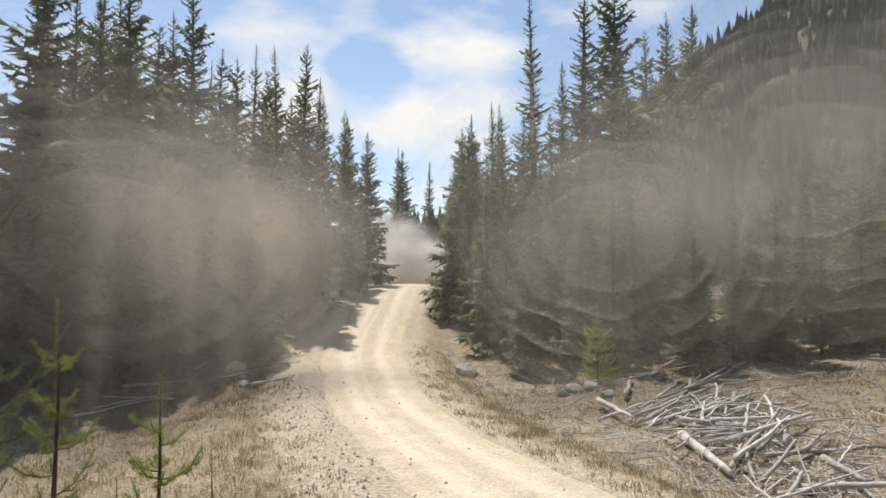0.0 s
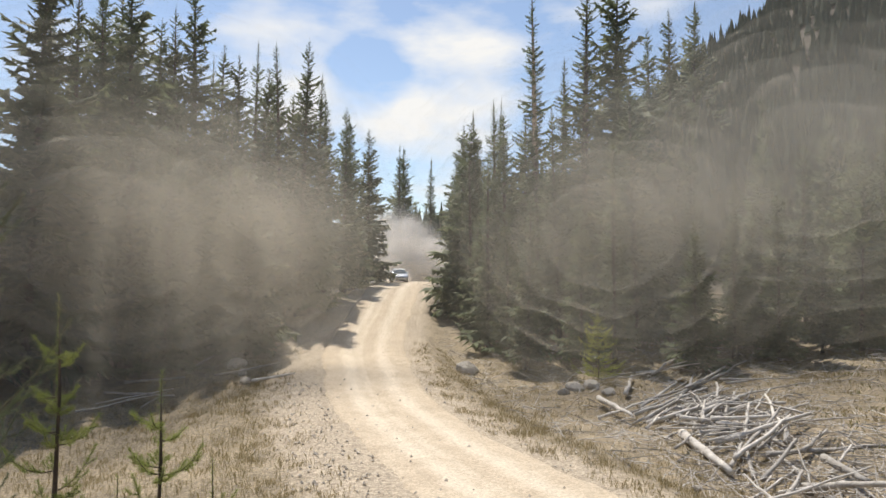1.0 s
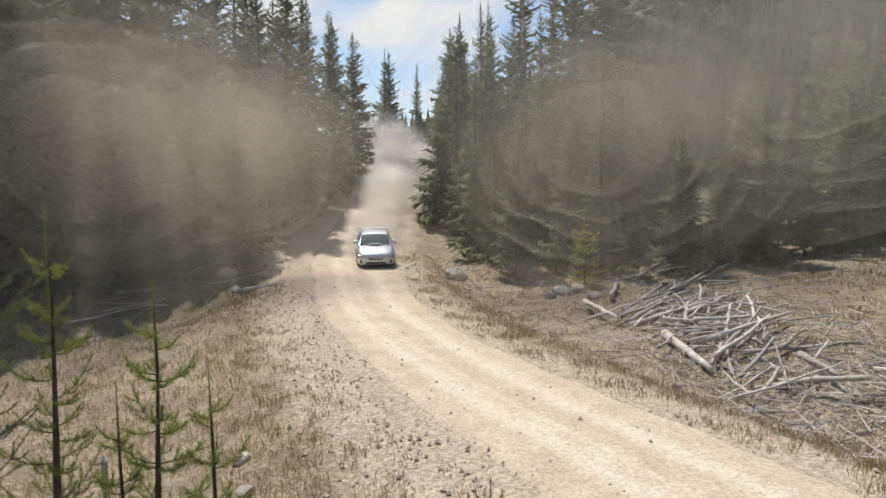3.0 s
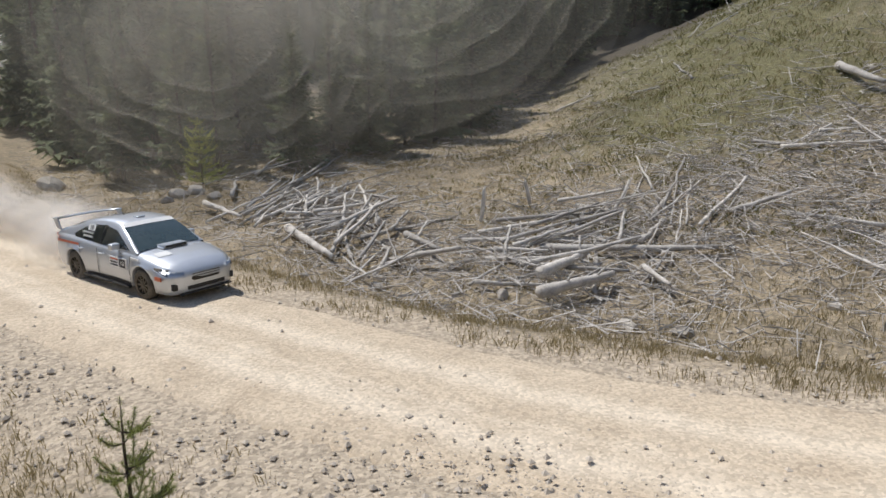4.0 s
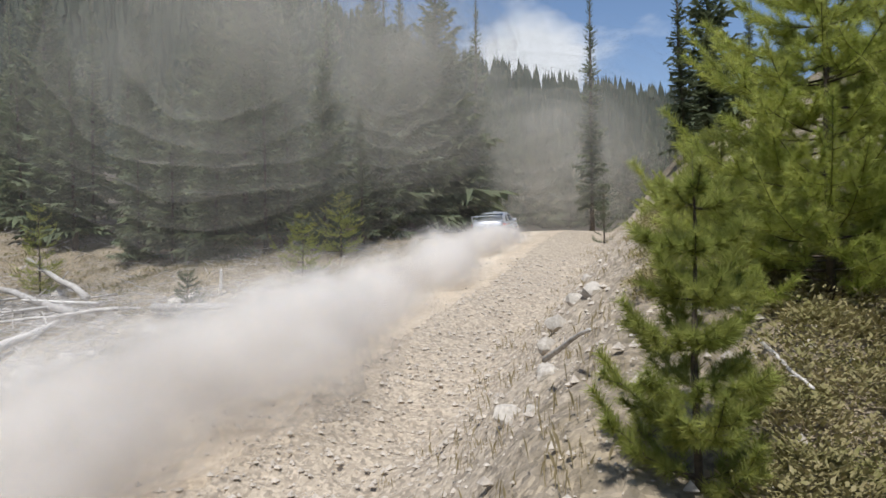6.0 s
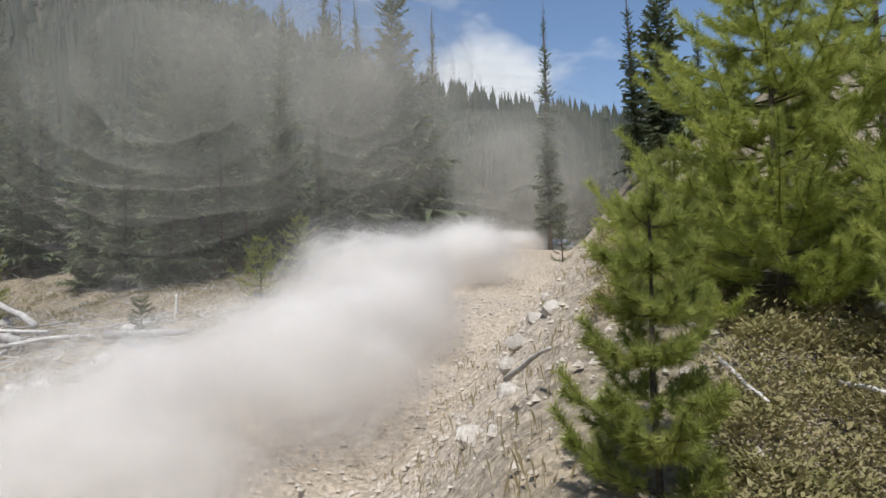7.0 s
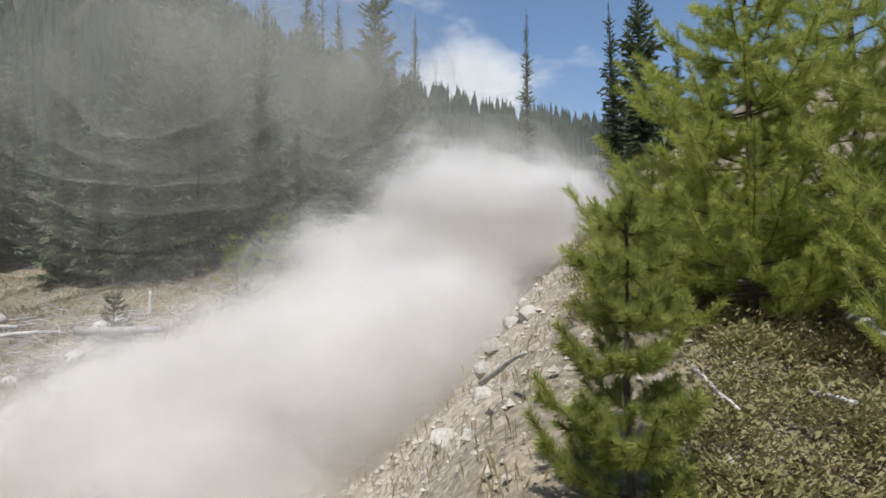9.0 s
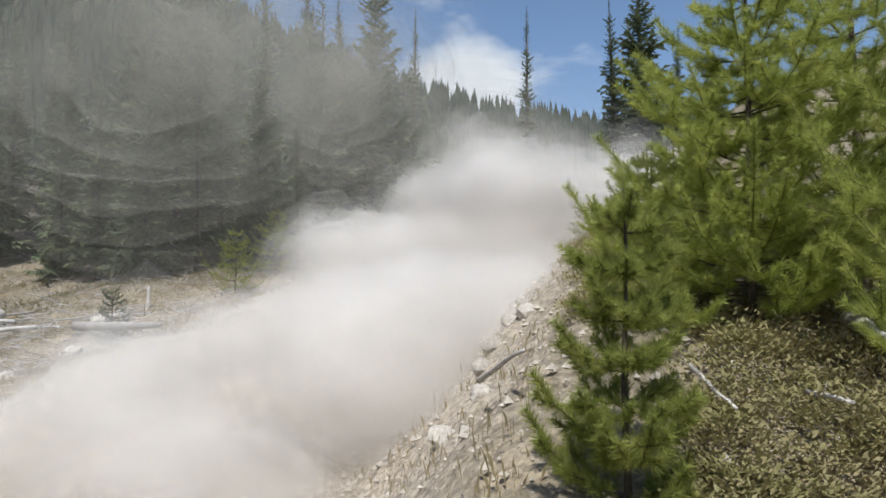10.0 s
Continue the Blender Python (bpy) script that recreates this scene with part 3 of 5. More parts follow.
def arch(y, low):
    """Height of the sill, lifted over the wheels."""
    for a in AXLES:
        d = abs(y - a)
        if d < 0.40:
            return max(low, 0.31 + math.sqrt(0.40 ** 2 - d * d))
    return low


def hull():
    """The lower body, lofted from tail to nose."""
    ys = (-2.30, -2.26, -2.12, -1.8, -1.3, -0.6, 0.4, 0.95, 1.35, 1.7, 2.0, 2.18, 2.28)
    wide = (0.62, 0.74, 0.84, 0.885, 0.905, 0.885, 0.88, 0.885, 0.90, 0.885, 0.82, 0.72, 0.52)
    low = (0.52, 0.38, 0.30, 0.25, 0.23, 0.21, 0.21, 0.21, 0.22, 0.22, 0.20, 0.20, 0.26)
    belt = (0.90, 0.96, 0.985, 0.985, 0.98, 0.955, 0.925, 0.91, 0.88, 0.82, 0.75, 0.68, 0.60)
    top = (0.94, 1.06, 1.10, 1.10, 1.08, 1.02, 0.985, 0.985, 0.96, 0.905, 0.83, 0.74, 0.63)
    st = sorted({round(v, 3) for v in np.concatenate([np.linspace(-2.30, 2.28, 66)] + [np.linspace(a - 0.41, a + 0.41, 15) for a in AXLES])})
    s, n = Shape(), 0
    verts = []
    for y in st:
        w, b, e, t = (float(np.interp(y, ys, q)) for q in (wide, low, belt, top))
        b = arch(y, b)
        flare = 0.02 * max(math.exp(-((y - a) / 0.36) ** 4) for a in AXLES)
        mid = max(b + 0.02, 0.52)
        half = [(0.0, b), (w * 0.7, b), (w * 0.955 + flare, b + 0.005), (w * 0.985 + flare, max(b + 0.012, (b + mid) / 2)), (w + flare, mid + 0.02), (w * 0.992 + flare * 0.5, max(mid + 0.03, 0.70)),
                (w * 0.972, max(mid + 0.04, e - 0.07)), (w * 0.935, max(mid + 0.05, e)), (w * 0.80, e + (t - e) * 0.55), (w * 0.5, e + (t - e) * 0.88), (0.0, t)]
        ring = [(x, y, z) for x, z in half] + [(-x, y, z) for x, z in reversed(half[1:-1])]
        n = len(ring)
        verts += ring
    faces = [(i * n + k, (i + 1) * n + k, (i + 1) * n + (k + 1) % n, i * n + (k + 1) % n) for i in range(len(st) - 1) for k in range(n)]
    faces += [tuple(range(n)), tuple((len(st) - 1) * n + k for k in range(n - 1, -1, -1))]
    s.add(verts, faces)
    return s


# cabin outline from the side: (y, z of the line, half width there)
def cabin_half(z):
    return 0.815 - 0.235 * ((z - 0.93) / 0.52) ** 1.25 if z > 0.93 else 0.815


def cabin():
    """Roof, pillars and the cabin's shell."""
    ys = np.linspace(-1.95, 1.12, 44)
    tops = np.interp(ys, (-1.95, -1.6, -1.1, -0.75, -0.35, 0.0, 0.25, 0.7, 1.12), (1.04, 1.17, 1.345, 1.425, 1.462, 1.462, 1.435, 1.21, 0.95))
    s, verts = Shape(), []
    for y, t in zip(ys, tops):
        ring = [(0.83, y, 0.90)]
        for u in (0.0, 0.25, 0.5, 0.75, 0.92):
            z = 0.93 + (t - 0.93) * u
            ring.append((cabin_half(z), y, z))
        e = cabin_half(0.93 + (t - 0.93) * 0.92)
        ring += [(e - 0.055, y, t - 0.004), (e * 0.55, y, t + 0.008), (0.0, y, t + 0.012)]
        verts += ring + [(-x, yy, z) for x, yy, z in reversed(ring[:-1])]
    n = 17
    s.add(verts, [(i * n + k, (i + 1) * n + k, (i + 1) * n + k + 1, i * n + k + 1) for i in range(len(ys) - 1) for k in range(n - 1)])
    return s


def on_side(sign, outline, proud=0.014):
    """A pane on the cabin's or body's flank; outline in (y, z)."""
    s = Shape()
    cy, cz = np.mean([p[0] for p in outline]), np.mean([p[1] for p in outline])
    n = len(outline)
    outer = [(sign * (cabin_half(z) + proud), y, z) for y, z in outline]
    inner = [(sign * (cabin_half(z) - 0.03), y, z) for y, z in outline]
    s.add(outer + inner + [(sign * (cabin_half(cz) + proud + 0.022), cy, cz)], [(k, (k + 1) % n, 2 * n) for k in range(n)] + [(k, n + k, n + (k + 1) % n, (k + 1) % n) for k in range(n)])
    return s


def flank(sign, y0, y1, z0, z1, proud=0.012, slant=0.0):
    """A thin plate on the door's flank."""
    s = Shape()
    x = sign * (0.895 + proud)
    s.box((min(x, x - sign * 0.02), 0, 0), (max(x, x - sign * 0.02), y1 - y0, z1 - z0), Matrix.Translation((0, y0, z0)) @ Matrix.Shear("YZ", 4, (0, 0)) @ pose(0, 0, 0, slant))
    return s


def wheel_part(car, x, y, sign):
    """Tyre, rim with spokes; turns about its axle."""
    w = new("wheel")
    w.parent = car
    w.location = (x, y, WHEEL)
    tyre = Shape()
    prof = [(-0.11, 0.215), (-0.118, 0.27), (-0.10, 0.312), (-0.05, 0.325), (0.05, 0.325), (0.10, 0.312), (0.118, 0.27), (0.11, 0.215)]
    n, verts = 28, []
    for k in range(n):
        a = 6.2832 * k / n
        verts += [(p, r * math.cos(a), r * math.sin(a)) for p, r in prof]
    m = len(prof)
    tyre.add(verts, [(k * m + j, k * m + j + 1, ((k + 1) % n) * m + j + 1, ((k + 1) % n) * m + j) for k in range(n) for j in range(m - 1)])
    t = part("tyre", tyre, RUBBER, w, "dusty black tyre", True)
    rim = Shape()
    for j in range(10):
        a = 6.2832 * j / 10
        rim.box((-0.015, 0.03, -0.02), (0.02, 0.205, 0.02), pose(sign * 0.075, 0, 0, math.degrees(a)))
    rim.tube([(sign * 0.04, 0, 0), (sign * 0.105, 0, 0)], [0.06, 0.05], 12)
    verts = [(sx, r * math.cos(6.2832 * k / 24), r * math.sin(6.2832 * k / 24)) for k in range(24) for sx, r in ((-0.10, 0.20), (-0.10, 0.222), (0.112, 0.222), (0.112, 0.20))]
    rim.add(verts, [(k * 4 + j, k * 4 + (j + 1) % 4, ((k + 1) % 24) * 4 + (j + 1) % 4, ((k + 1) % 24) * 4 + j) for k in range(24) for j in range(4)])
    part("rim", rim, RIM, w, "dark multi-spoke alloy rim")
    disc = Shape()
    disc.tube([(-sign * 0.02, 0, 0), (sign * 0.0, 0, 0)], [0.15, 0.15], 20)
    part("brake_disc", disc, RIM, w)
    return w


def lettering(text, size, m, mat, parent, name="number"):
    """Raised characters as a mesh."""
    cu = bpy.data.curves.new(name, "FONT")
    cu.body, cu.size, cu.extrude, cu.align_x, cu.align_y = text, size, 0.002, "CENTER", "CENTER"
    tmp = bpy.data.objects.new(name, cu)
    scene.collection.objects.link(tmp)
    me = bpy.data.meshes.new_from_object(tmp.evaluated_get(bpy.context.evaluated_depsgraph_get()))
    bpy.data.objects.remove(tmp)
    me.transform(m)
    return part(name, me, mat, parent)


def rally_car():
    car = tagged(new("rally_car"), "dusty silver rally saloon with a tall rear wing", "car")
    body = part("body", hull(), PAINT, car, "silver painted body with dust along the sills", True)
    part("cabin", cabin(), PAINT, car, "silver roof and pillars", True)
    under = Shape()
    under.box((-0.62, -2.0, 0.24), (0.62, 2.05, 0.56))
    under.box((-0.86, -0.85, 0.24), (0.86, 0.88, 0.5))
    part("underbody", under, BLACK, car, "black underbody")
    for sign in (1, -1):
        part("side_window", on_side(sign, [(0.86, 0.975), (0.52, 1.16), (0.22, 1.30), (-0.18, 1.355), (-0.22, 0.97)]), PANE, car, "dark front door window")
        rear = part("side_window", on_side(sign, [(-0.27, 0.97), (-0.25, 1.355), (-0.62, 1.33), (-1.0, 1.235), (-1.36, 1.06), (-1.3, 1.0)]), PANE, car, "dark rear door window with number and lettering")
        part("door_pillar", on_side(sign, [(-0.215, 0.965), (-0.175, 1.358), (-0.255, 1.358), (-0.275, 0.965)], 0.020), BLACK, car, "black pillar between the doors")
        f = lambda y, z, p=0.040: sign * (cabin_half(z) + p)
        tilt = pose(0, 0, 0, 0, 0, 90 if sign > 0 else -90) @ pose(0, 0, 0, 62)
        patch = Shape()
        patch.add([(f(-0.56, 1.20), -0.56, 1.20), (f(-0.84, 1.20), -0.84, 1.20), (f(-0.84, 1.325), -0.84, 1.325), (f(-0.56, 1.325), -0.56, 1.325)], [(0, 1, 2, 3)])
        patch.add([(f(-0.56, 1.20, 0.0), -0.56, 1.20), (f(-0.84, 1.20, 0.0), -0.84, 1.20), (f(-0.84, 1.325, 0.0), -0.84, 1.325), (f(-0.56, 1.325, 0.0), -0.56, 1.325)], [(0, 3, 2, 1)])
        part("number_patch", patch, WHITE, rear, "white number patch")
        lettering("10", 0.15, Matrix.Translation((f(-0.70, 1.262, 0.047), -0.70, 1.262)) @ tilt, INK, rear)
        for z, y0, y1 in ((1.13, -0.58, -1.0), (1.055, -0.58, -0.95)):
            bar = Shape()
            bar.add([(f(y0, z), y0, z), (f(y1, z), y1, z), (f(y1, z + 0.045), y1, z + 0.045), (f(y0, z + 0.045), y0, z + 0.045)], [(0, 1, 2, 3), (3, 2, 1, 0)])
            part("lettering_bar", bar, WHITE, rear)
        plate = part("door_plate", flank(sign, 0.20, 0.84, 0.58, 0.80), WHITE, car, "white and black rally plate on the door")
        part("plate_number_field", flank(sign, 0.58, 0.80, 0.60, 0.78, 0.016), INK, plate)
        lettering("10", 0.15, Matrix.Translation((sign * 0.9135, 0.69, 0.69)) @ pose(0, 0, 0, 0, 0, 90 if sign > 0 else -90) @ pose(0, 0, 0, 90), WHITE, plate)
        for z in (0.74, 0.67, 0.61):
            part("plate_bar", flank(sign, 0.24, 0.52, z, z + 0.03, 0.016), ORANGE if z > 0.7 else INK, plate)
        stripe = Shape()
        stripe.add([(sign * 0.905, -1.02, 0.90), (sign * 0.905, -1.05, 0.845), (sign * 0.868, -2.02, 0.815), (sign * 0.868, -2.0, 0.87)], [(0, 1, 2, 3), (3, 2, 1, 0)])
        part("stripe", stripe, ORANGE, car, "orange sponsor stripe behind the door")
        for y in (0.93, -0.30, -1.02):
            seam = Shape()
            x0 = sign * 0.893
            seam.tube([(x0, y + (0.06 if y > 0 else 0), 0.90), (sign * 0.902, y, 0.6), (sign * 0.888, y, 0.3)], [0.006, 0.006, 0.006], 4)
            part("door_seam", seam, INK, car)
        for y in (-0.14, -0.98):
            h = Shape()
            h.tube([(sign * 0.898, y - 0.10, 0.80), (sign * 0.93, y - 0.06, 0.80), (sign * 0.93, y + 0.06, 0.80), (sign * 0.898, y + 0.10, 0.80)], [0.016, 0.02, 0.02, 0.016], 6)
            part("door_handle", h, PAINT, car, "", True)
        mir = Shape()
        mir.box((0, -0.07, 0), (0.21, 0.08, 0.14))
        mo = part("wing_mirror", mir, PAINT, car, "silver door mirror", bevel=0.03)
        mo.matrix_basis = pose(0.82, 0.46, 0.96) if sign > 0 else pose(-1.03, 0.46, 0.96)
        skirt = Shape()
        skirt.box((0.84 if sign > 0 else -0.93, -0.90, 0.19), (0.93 if sign > 0 else -0.84, 0.90, 0.235))
        part("side_skirt", skirt, BLACK, car, "black side skirt", bevel=0.01)
        hl = Shape()
        hl.add([(sign * 0.50, 2.262, 0.585), (sign * 0.80, 2.08, 0.60), (sign * 0.875, 1.78, 0.70), (sign * 0.86, 1.76, 0.765), (sign * 0.74, 2.06, 0.735), (sign * 0.48, 2.225, 0.665),
                (sign * 0.5, 2.1, 0.585), (sign * 0.7, 1.9, 0.72)], [(0, 1, 4, 5), (1, 2, 3, 4), (5, 4, 1, 0), (4, 3, 2, 1), (0, 5, 6), (3, 4, 7)])
        part("headlight", hl, LAMP, car, "clear swept headlight", True)
        fog = Shape()
        fog.box((0.52, 2.12, 0.30), (0.74, 2.215, 0.44), pose(0, 0, 0) if sign > 0 else Matrix.Diagonal((-1, 1, 1, 1)))
        part("fog_light_recess", fog, BLACK, car, "", bevel=0.02)
        tl = Shape()
        tl.add([(sign * 0.52, -2.285, 0.80), (sign * 0.79, -2.20, 0.79), (sign * 0.885, -1.92, 0.84), (sign * 0.872, -1.93, 0.93), (sign * 0.79, -2.215, 0.955), (sign * 0.52, -2.292, 0.93)], [(0, 1, 4, 5), (1, 2, 3, 4), (5, 4, 1, 0), (4, 3, 2, 1)])
        part("tail_light", tl, TAIL, car, "red wrap-round tail light", True)
        decal = flank(sign, 1.78, 2.0, 0.50, 0.58, -0.02)
        part("bumper_decal", decal, ORANGE if sign > 0 else INK, car)
        wp = flank(sign, 0.98, 1.30, 0.83, 0.87, 0.0)
        part("fender_decal", wp, WHITE, car)
    def crown_line(y):
        return float(np.interp(y, (-1.95, -1.6, -1.1, -0.75, -0.35, 0.0, 0.25, 0.7, 1.12), (1.04, 1.17, 1.345, 1.425, 1.462, 1.462, 1.435, 1.21, 0.95)))

    def screen(rows, lift):
        """A pane bent over the cabin; rows of (y, half width)."""
        s, g = Shape(), 10
        for y, w in rows:
            s.v += [((-1 + 2 * k / g) * w, y, crown_line(y) + lift - 0.012 * (2 * k / g - 1) ** 2) for k in range(g + 1)]
        s.f += [(i * (g + 1) + k, i * (g + 1) + k + 1, (i + 1) * (g + 1) + k + 1, (i + 1) * (g + 1) + k) for i in range(len(rows) - 1) for k in range(g)]
        return s

    w1 = part("windscreen", screen(((1.10, 0.735), (0.9, 0.70), (0.7, 0.665), (0.5, 0.625), (0.29, 0.58)), 0.03), SCREEN, car, "greenish reflecting windscreen", True)
    part("sun_strip", screen(((0.42, 0.60), (0.29, 0.575)), 0.038), WHITE, w1, "white strip across the windscreen")
    part("rear_window", screen(((-0.90, 0.575), (-1.1, 0.60), (-1.35, 0.635), (-1.6, 0.67), (-1.80, 0.69)), 0.03), PANE, car, "dark sloping rear window", True)
    rs = Shape()
    rs.v, rs.f = screen(((-0.98, 0.50), (-0.91, 0.50)), 0.036).v, screen(((-0.98, 0.50), (-0.91, 0.50)), 0.036).f
    part("rear_strip", rs, WHITE, car)
    wing = Shape()
    sec = [(-0.14, 0.0), (-0.06, 0.022), (0.05, 0.026), (0.14, 0.006), (0.05, -0.012), (-0.06, -0.006)]
    for x in (-0.80, -0.4, 0.0, 0.4, 0.80):
        wing.v += [(x, -2.18 + a, 1.285 + b + 0.03 * math.cos(x * 1.9)) for a, b in sec]
    wing.f += [(i * 6 + k, i * 6 + (k + 1) % 6, (i + 1) * 6 + (k + 1) % 6, (i + 1) * 6 + k) for i in range(4) for k in range(6)] + [tuple(range(6)), tuple(range(29, 23, -1))]
    rear_wing = part("rear_wing", wing, PAINT, car, "tall silver rear wing on two posts", True)
    for sign in (1, -1):
        post = Shape()
        post.add([(sign * 0.77 + dx, y, z) for dx in (-0.014, 0.014) for y, z in ((-2.16, 1.05), (-1.96, 1.05), (-2.10, 1.29), (-2.30, 1.29))], [(0, 1, 2, 3), (7, 6, 5, 4), (0, 4, 5, 1), (1, 5, 6, 2), (2, 6, 7, 3), (3, 7, 4, 0)])
        part("wing_post", post, PAINT, rear_wing, bevel=0.012)
    scoop = Shape()
    scoop.add([(-0.30, 1.30, 0.975), (0.30, 1.30, 0.975), (0.33, 0.98, 0.99), (-0.33, 0.98, 0.99), (-0.27, 1.29, 1.045), (0.27, 1.29, 1.045), (0.27, 1.02, 1.035), (-0.27, 1.02, 1.035)], [(4, 5, 6, 7), (0, 3, 7, 4), (1, 5, 6, 2), (2, 6, 7, 3), (0, 4, 5, 1)])
    hs = part("bonnet_scoop", scoop, PAINT, car, "silver bonnet scoop", bevel=0.015)
    mouth = Shape()
    mouth.box((-0.24, 1.285, 0.985), (0.24, 1.312, 1.03))
    part("scoop_mouth", mouth, BLACK, hs)
    st = Shape()
    st.add([(0.30, 1.62, 0.925), (0.62, 1.60, 0.905), (0.60, 1.38, 0.945), (0.30, 1.40, 0.962)], [(0, 1, 2, 3), (3, 2, 1, 0)])
    part("bonnet_decal", st, WHITE, car, "white sticker on the bonnet")
    grille = Shape()
    grille.add([(-0.36, 2.268, 0.63), (0.36, 2.268, 0.63), (0.42, 2.262, 0.56), (0.30, 2.292, 0.46), (-0.30, 2.292, 0.46), (-0.42, 2.262, 0.56), (-0.3, 2.1, 0.5), (0.3, 2.1, 0.5)], [(0, 5, 4, 3, 2, 1), (4, 6, 7, 3)])
    gr = part("grille", grille, BLACK, car, "black hexagonal grille")
    for z in (0.50, 0.55, 0.60):
        b = Shape()
        b.box((-0.33, 2.268, z - 0.006), (0.33, 2.30, z + 0.006))
        part("grille_bar", b, RIM, gr)
    lip = Shape()
    lip.box((-0.62, 2.06, 0.20), (0.62, 2.30, 0.235))
    lip.box((-0.46, 2.16, 0.28), (0.46, 2.285, 0.37))
    part("lower_intake", lip, BLACK, car, "black lower intake and lip", bevel=0.015)
    vent = Shape()
    vent.box((-0.10, -0.1, 1.46), (0.10, 0.08, 1.505))
    part("roof_vent", vent, PAINT, car, "", bevel=0.02)
    ant = Shape()
    ant.tube([(0, -0.62, 1.45), (0, -0.66, 1.50)], [0.02, 0.008], 6)
    part("roof_fin", ant, BLACK, car)
    rb = Shape()
    rb.box((-0.60, -2.29, 0.30), (0.60, -2.12, 0.42))
    part("rear_diffuser", rb, BLACK, car, "", bevel=0.02)
    rp = Shape()
    rp.box((-0.26, -2.325, 0.60), (0.26, -2.30, 0.72))
    part("plate_recess", rp, BLACK, car)
    wheels = [wheel_part(car, s * TRACK, y, s) for y in AXLES for s in (1, -1)]
    return car, wheels


CAR, WHEELS = rally_car()


# ---- stones, timber and low growth of the clearing ----
def lump(seed, flat=0.65, rough=0.22):
    """A broken stone about one metre across."""
    bm, r = bmesh.new(), random.Random(seed)
    bmesh.ops.create_icosphere(bm, subdivisions=2, radius=0.5)
    for v in bm.verts:
        k = 1 + rough * noise.noise(v.co * 3.1 + Vector((seed * 7.3, 0, 0))) * 2
        v.co *= k
    for _ in range(5):
        d = Vector((r.uniform(-1, 1), r.uniform(-1, 1), r.uniform(-0.3, 1))).normalized()
        lim = r.uniform(0.28, 0.42)
        for v in bm.verts:
            over = v.co.dot(d) - lim
            if over > 0:
                v.co -= d * over * 0.9
    for v in bm.verts:
        v.co.z *= flat
    me = bpy.data.meshes.new("rock")
    bm.to_mesh(me)
    bm.free()
    return me


LUMPS = [lump(k) for k in range(7)]
ROCKS_FAR = [(44.4, 0.1, 1.5), (44.9, -2.1, 1.3), (38.7, -2.1, 1.6), (36.8, 0.6, 0.9), (41.5, -1.2, 1.2), (28.4, -12.9, 1.0), (25.5, -9.5, 0.6), (22.2, -7.6, 0.7), (21.0, -8.6, 0.5), (37.2, -3.5, 0.8), (25.9, 14.6, 0.4), (18.7, 8.8, 0.5)]
ROCKS_ROAD = [(14.6, -3.6, 0.5), (13.8, -4.2, 0.75), (14.6, -5.1, 0.7), (14.9, -6.1, 1.0), (15.6, -7.0, 0.8), (14.4, -3.0, 0.4), (15.2, -4.2, 0.45), (16.6, -8.3, 0.6), (17.6, -9.6, 0.6), (18.3, -10.8, 0.7), (17.0, -7.9, 0.5), (19.8, -12.4, 0.7), (20.4, -13.4, 0.8), (16.2, -5.6, 0.4)]
ROCKS_CLEARING = [(15.6, 3.2, 0.55), (16.2, 2.5, 0.5), (14.9, 3.8, 0.4), (5.2, 28.7, 0.8), (5.9, 29.0, 0.8), (6.4, 28.1, 0.7), (4.7, 28.3, 0.6), (1.1, 33.6, 1.3), (7.2, 15.5, 0.45), (6.0, 17.3, 0.35), (10.6, 10.4, 0.6), (11.2, 9.4, 0.5), (12.8, 6.2, 0.35), (13.6, 0.2, 0.3), (12.2, 3.2, 0.3), (9.0, 12.6, 0.5), (14.0, 8.0, 0.3)]
ROCKS_NEAR = [(3.8, -6.0, 0.38), (3.55, -6.3, 0.3), (4.6, -9.5, 0.45), (4.9, -9.0, 0.4), (4.5, -8.0, 0.4), (4.1, -7.2, 0.3), (5.2, -10.2, 0.4), (6.0, -12.2, 0.4), (3.2, -5.4, 0.2), (-9.5, 33.2, 1.0), (-8.9, 32.0, 0.7), (-8.4, 30.8, 0.6), (-3.0, 11.0, 0.35), (-2.2, 9.6, 0.25), (-1.2, 9.0, 0.3), (-3.4, 12.4, 0.4)]


def rocks():
    k = 0
    for places, label, flat in ((ROCKS_FAR, "pale weathered boulder lying in the clearing", 1.0), (ROCKS_ROAD, "pale boulder on the verge of the road", 1.0), (ROCKS_CLEARING, "pale stone lying in dry grass", 1.0), (ROCKS_NEAR, "broken pale rock on the gravel bank", 1.0)):
        for x, y, size in places:
            ob = tagged(part("rock", LUMPS[k % 7], STONE), label, "rock", "rocks")
            ob.matrix_basis = pose(*at_ground(x, y, -0.12 * size), 8 * math.sin(k), 7 * math.cos(3 * k), 67 * k)
            ob.scale = (size, size * (0.75 + 0.2 * math.sin(k * 2.1)), size)
            k += 1


def log_mesh(length, radius, seed):
    """A weathered log along x with a slight bend, knots and broken ends."""
    s, r = Shape(), random.Random(seed)
    n = 7
    pts = [(length * k / (n - 1), 0.02 * length * math.sin(3.14 * k / (n - 1)) * r.uniform(-1, 1), 0.008 * length * r.uniform(-1, 1)) for k in range(n)]
    s.tube(pts, [radius * (1.1 - 0.5 * k / (n - 1)) * r.uniform(0.92, 1.08) for k in range(n)], 9)
    for _ in range(3 if radius > 0.055 else 2):
        x = length * r.uniform(0.15, 0.9)
        a = r.uniform(0, 6.28)
        L = radius * r.uniform(2.0, 5)
        s.tube([(x, 0, 0), (x + 0.4 * L, L * math.cos(a), L * math.sin(a))], [radius * 0.3, radius * 0.12], 5)
    return s.mesh("log", True)


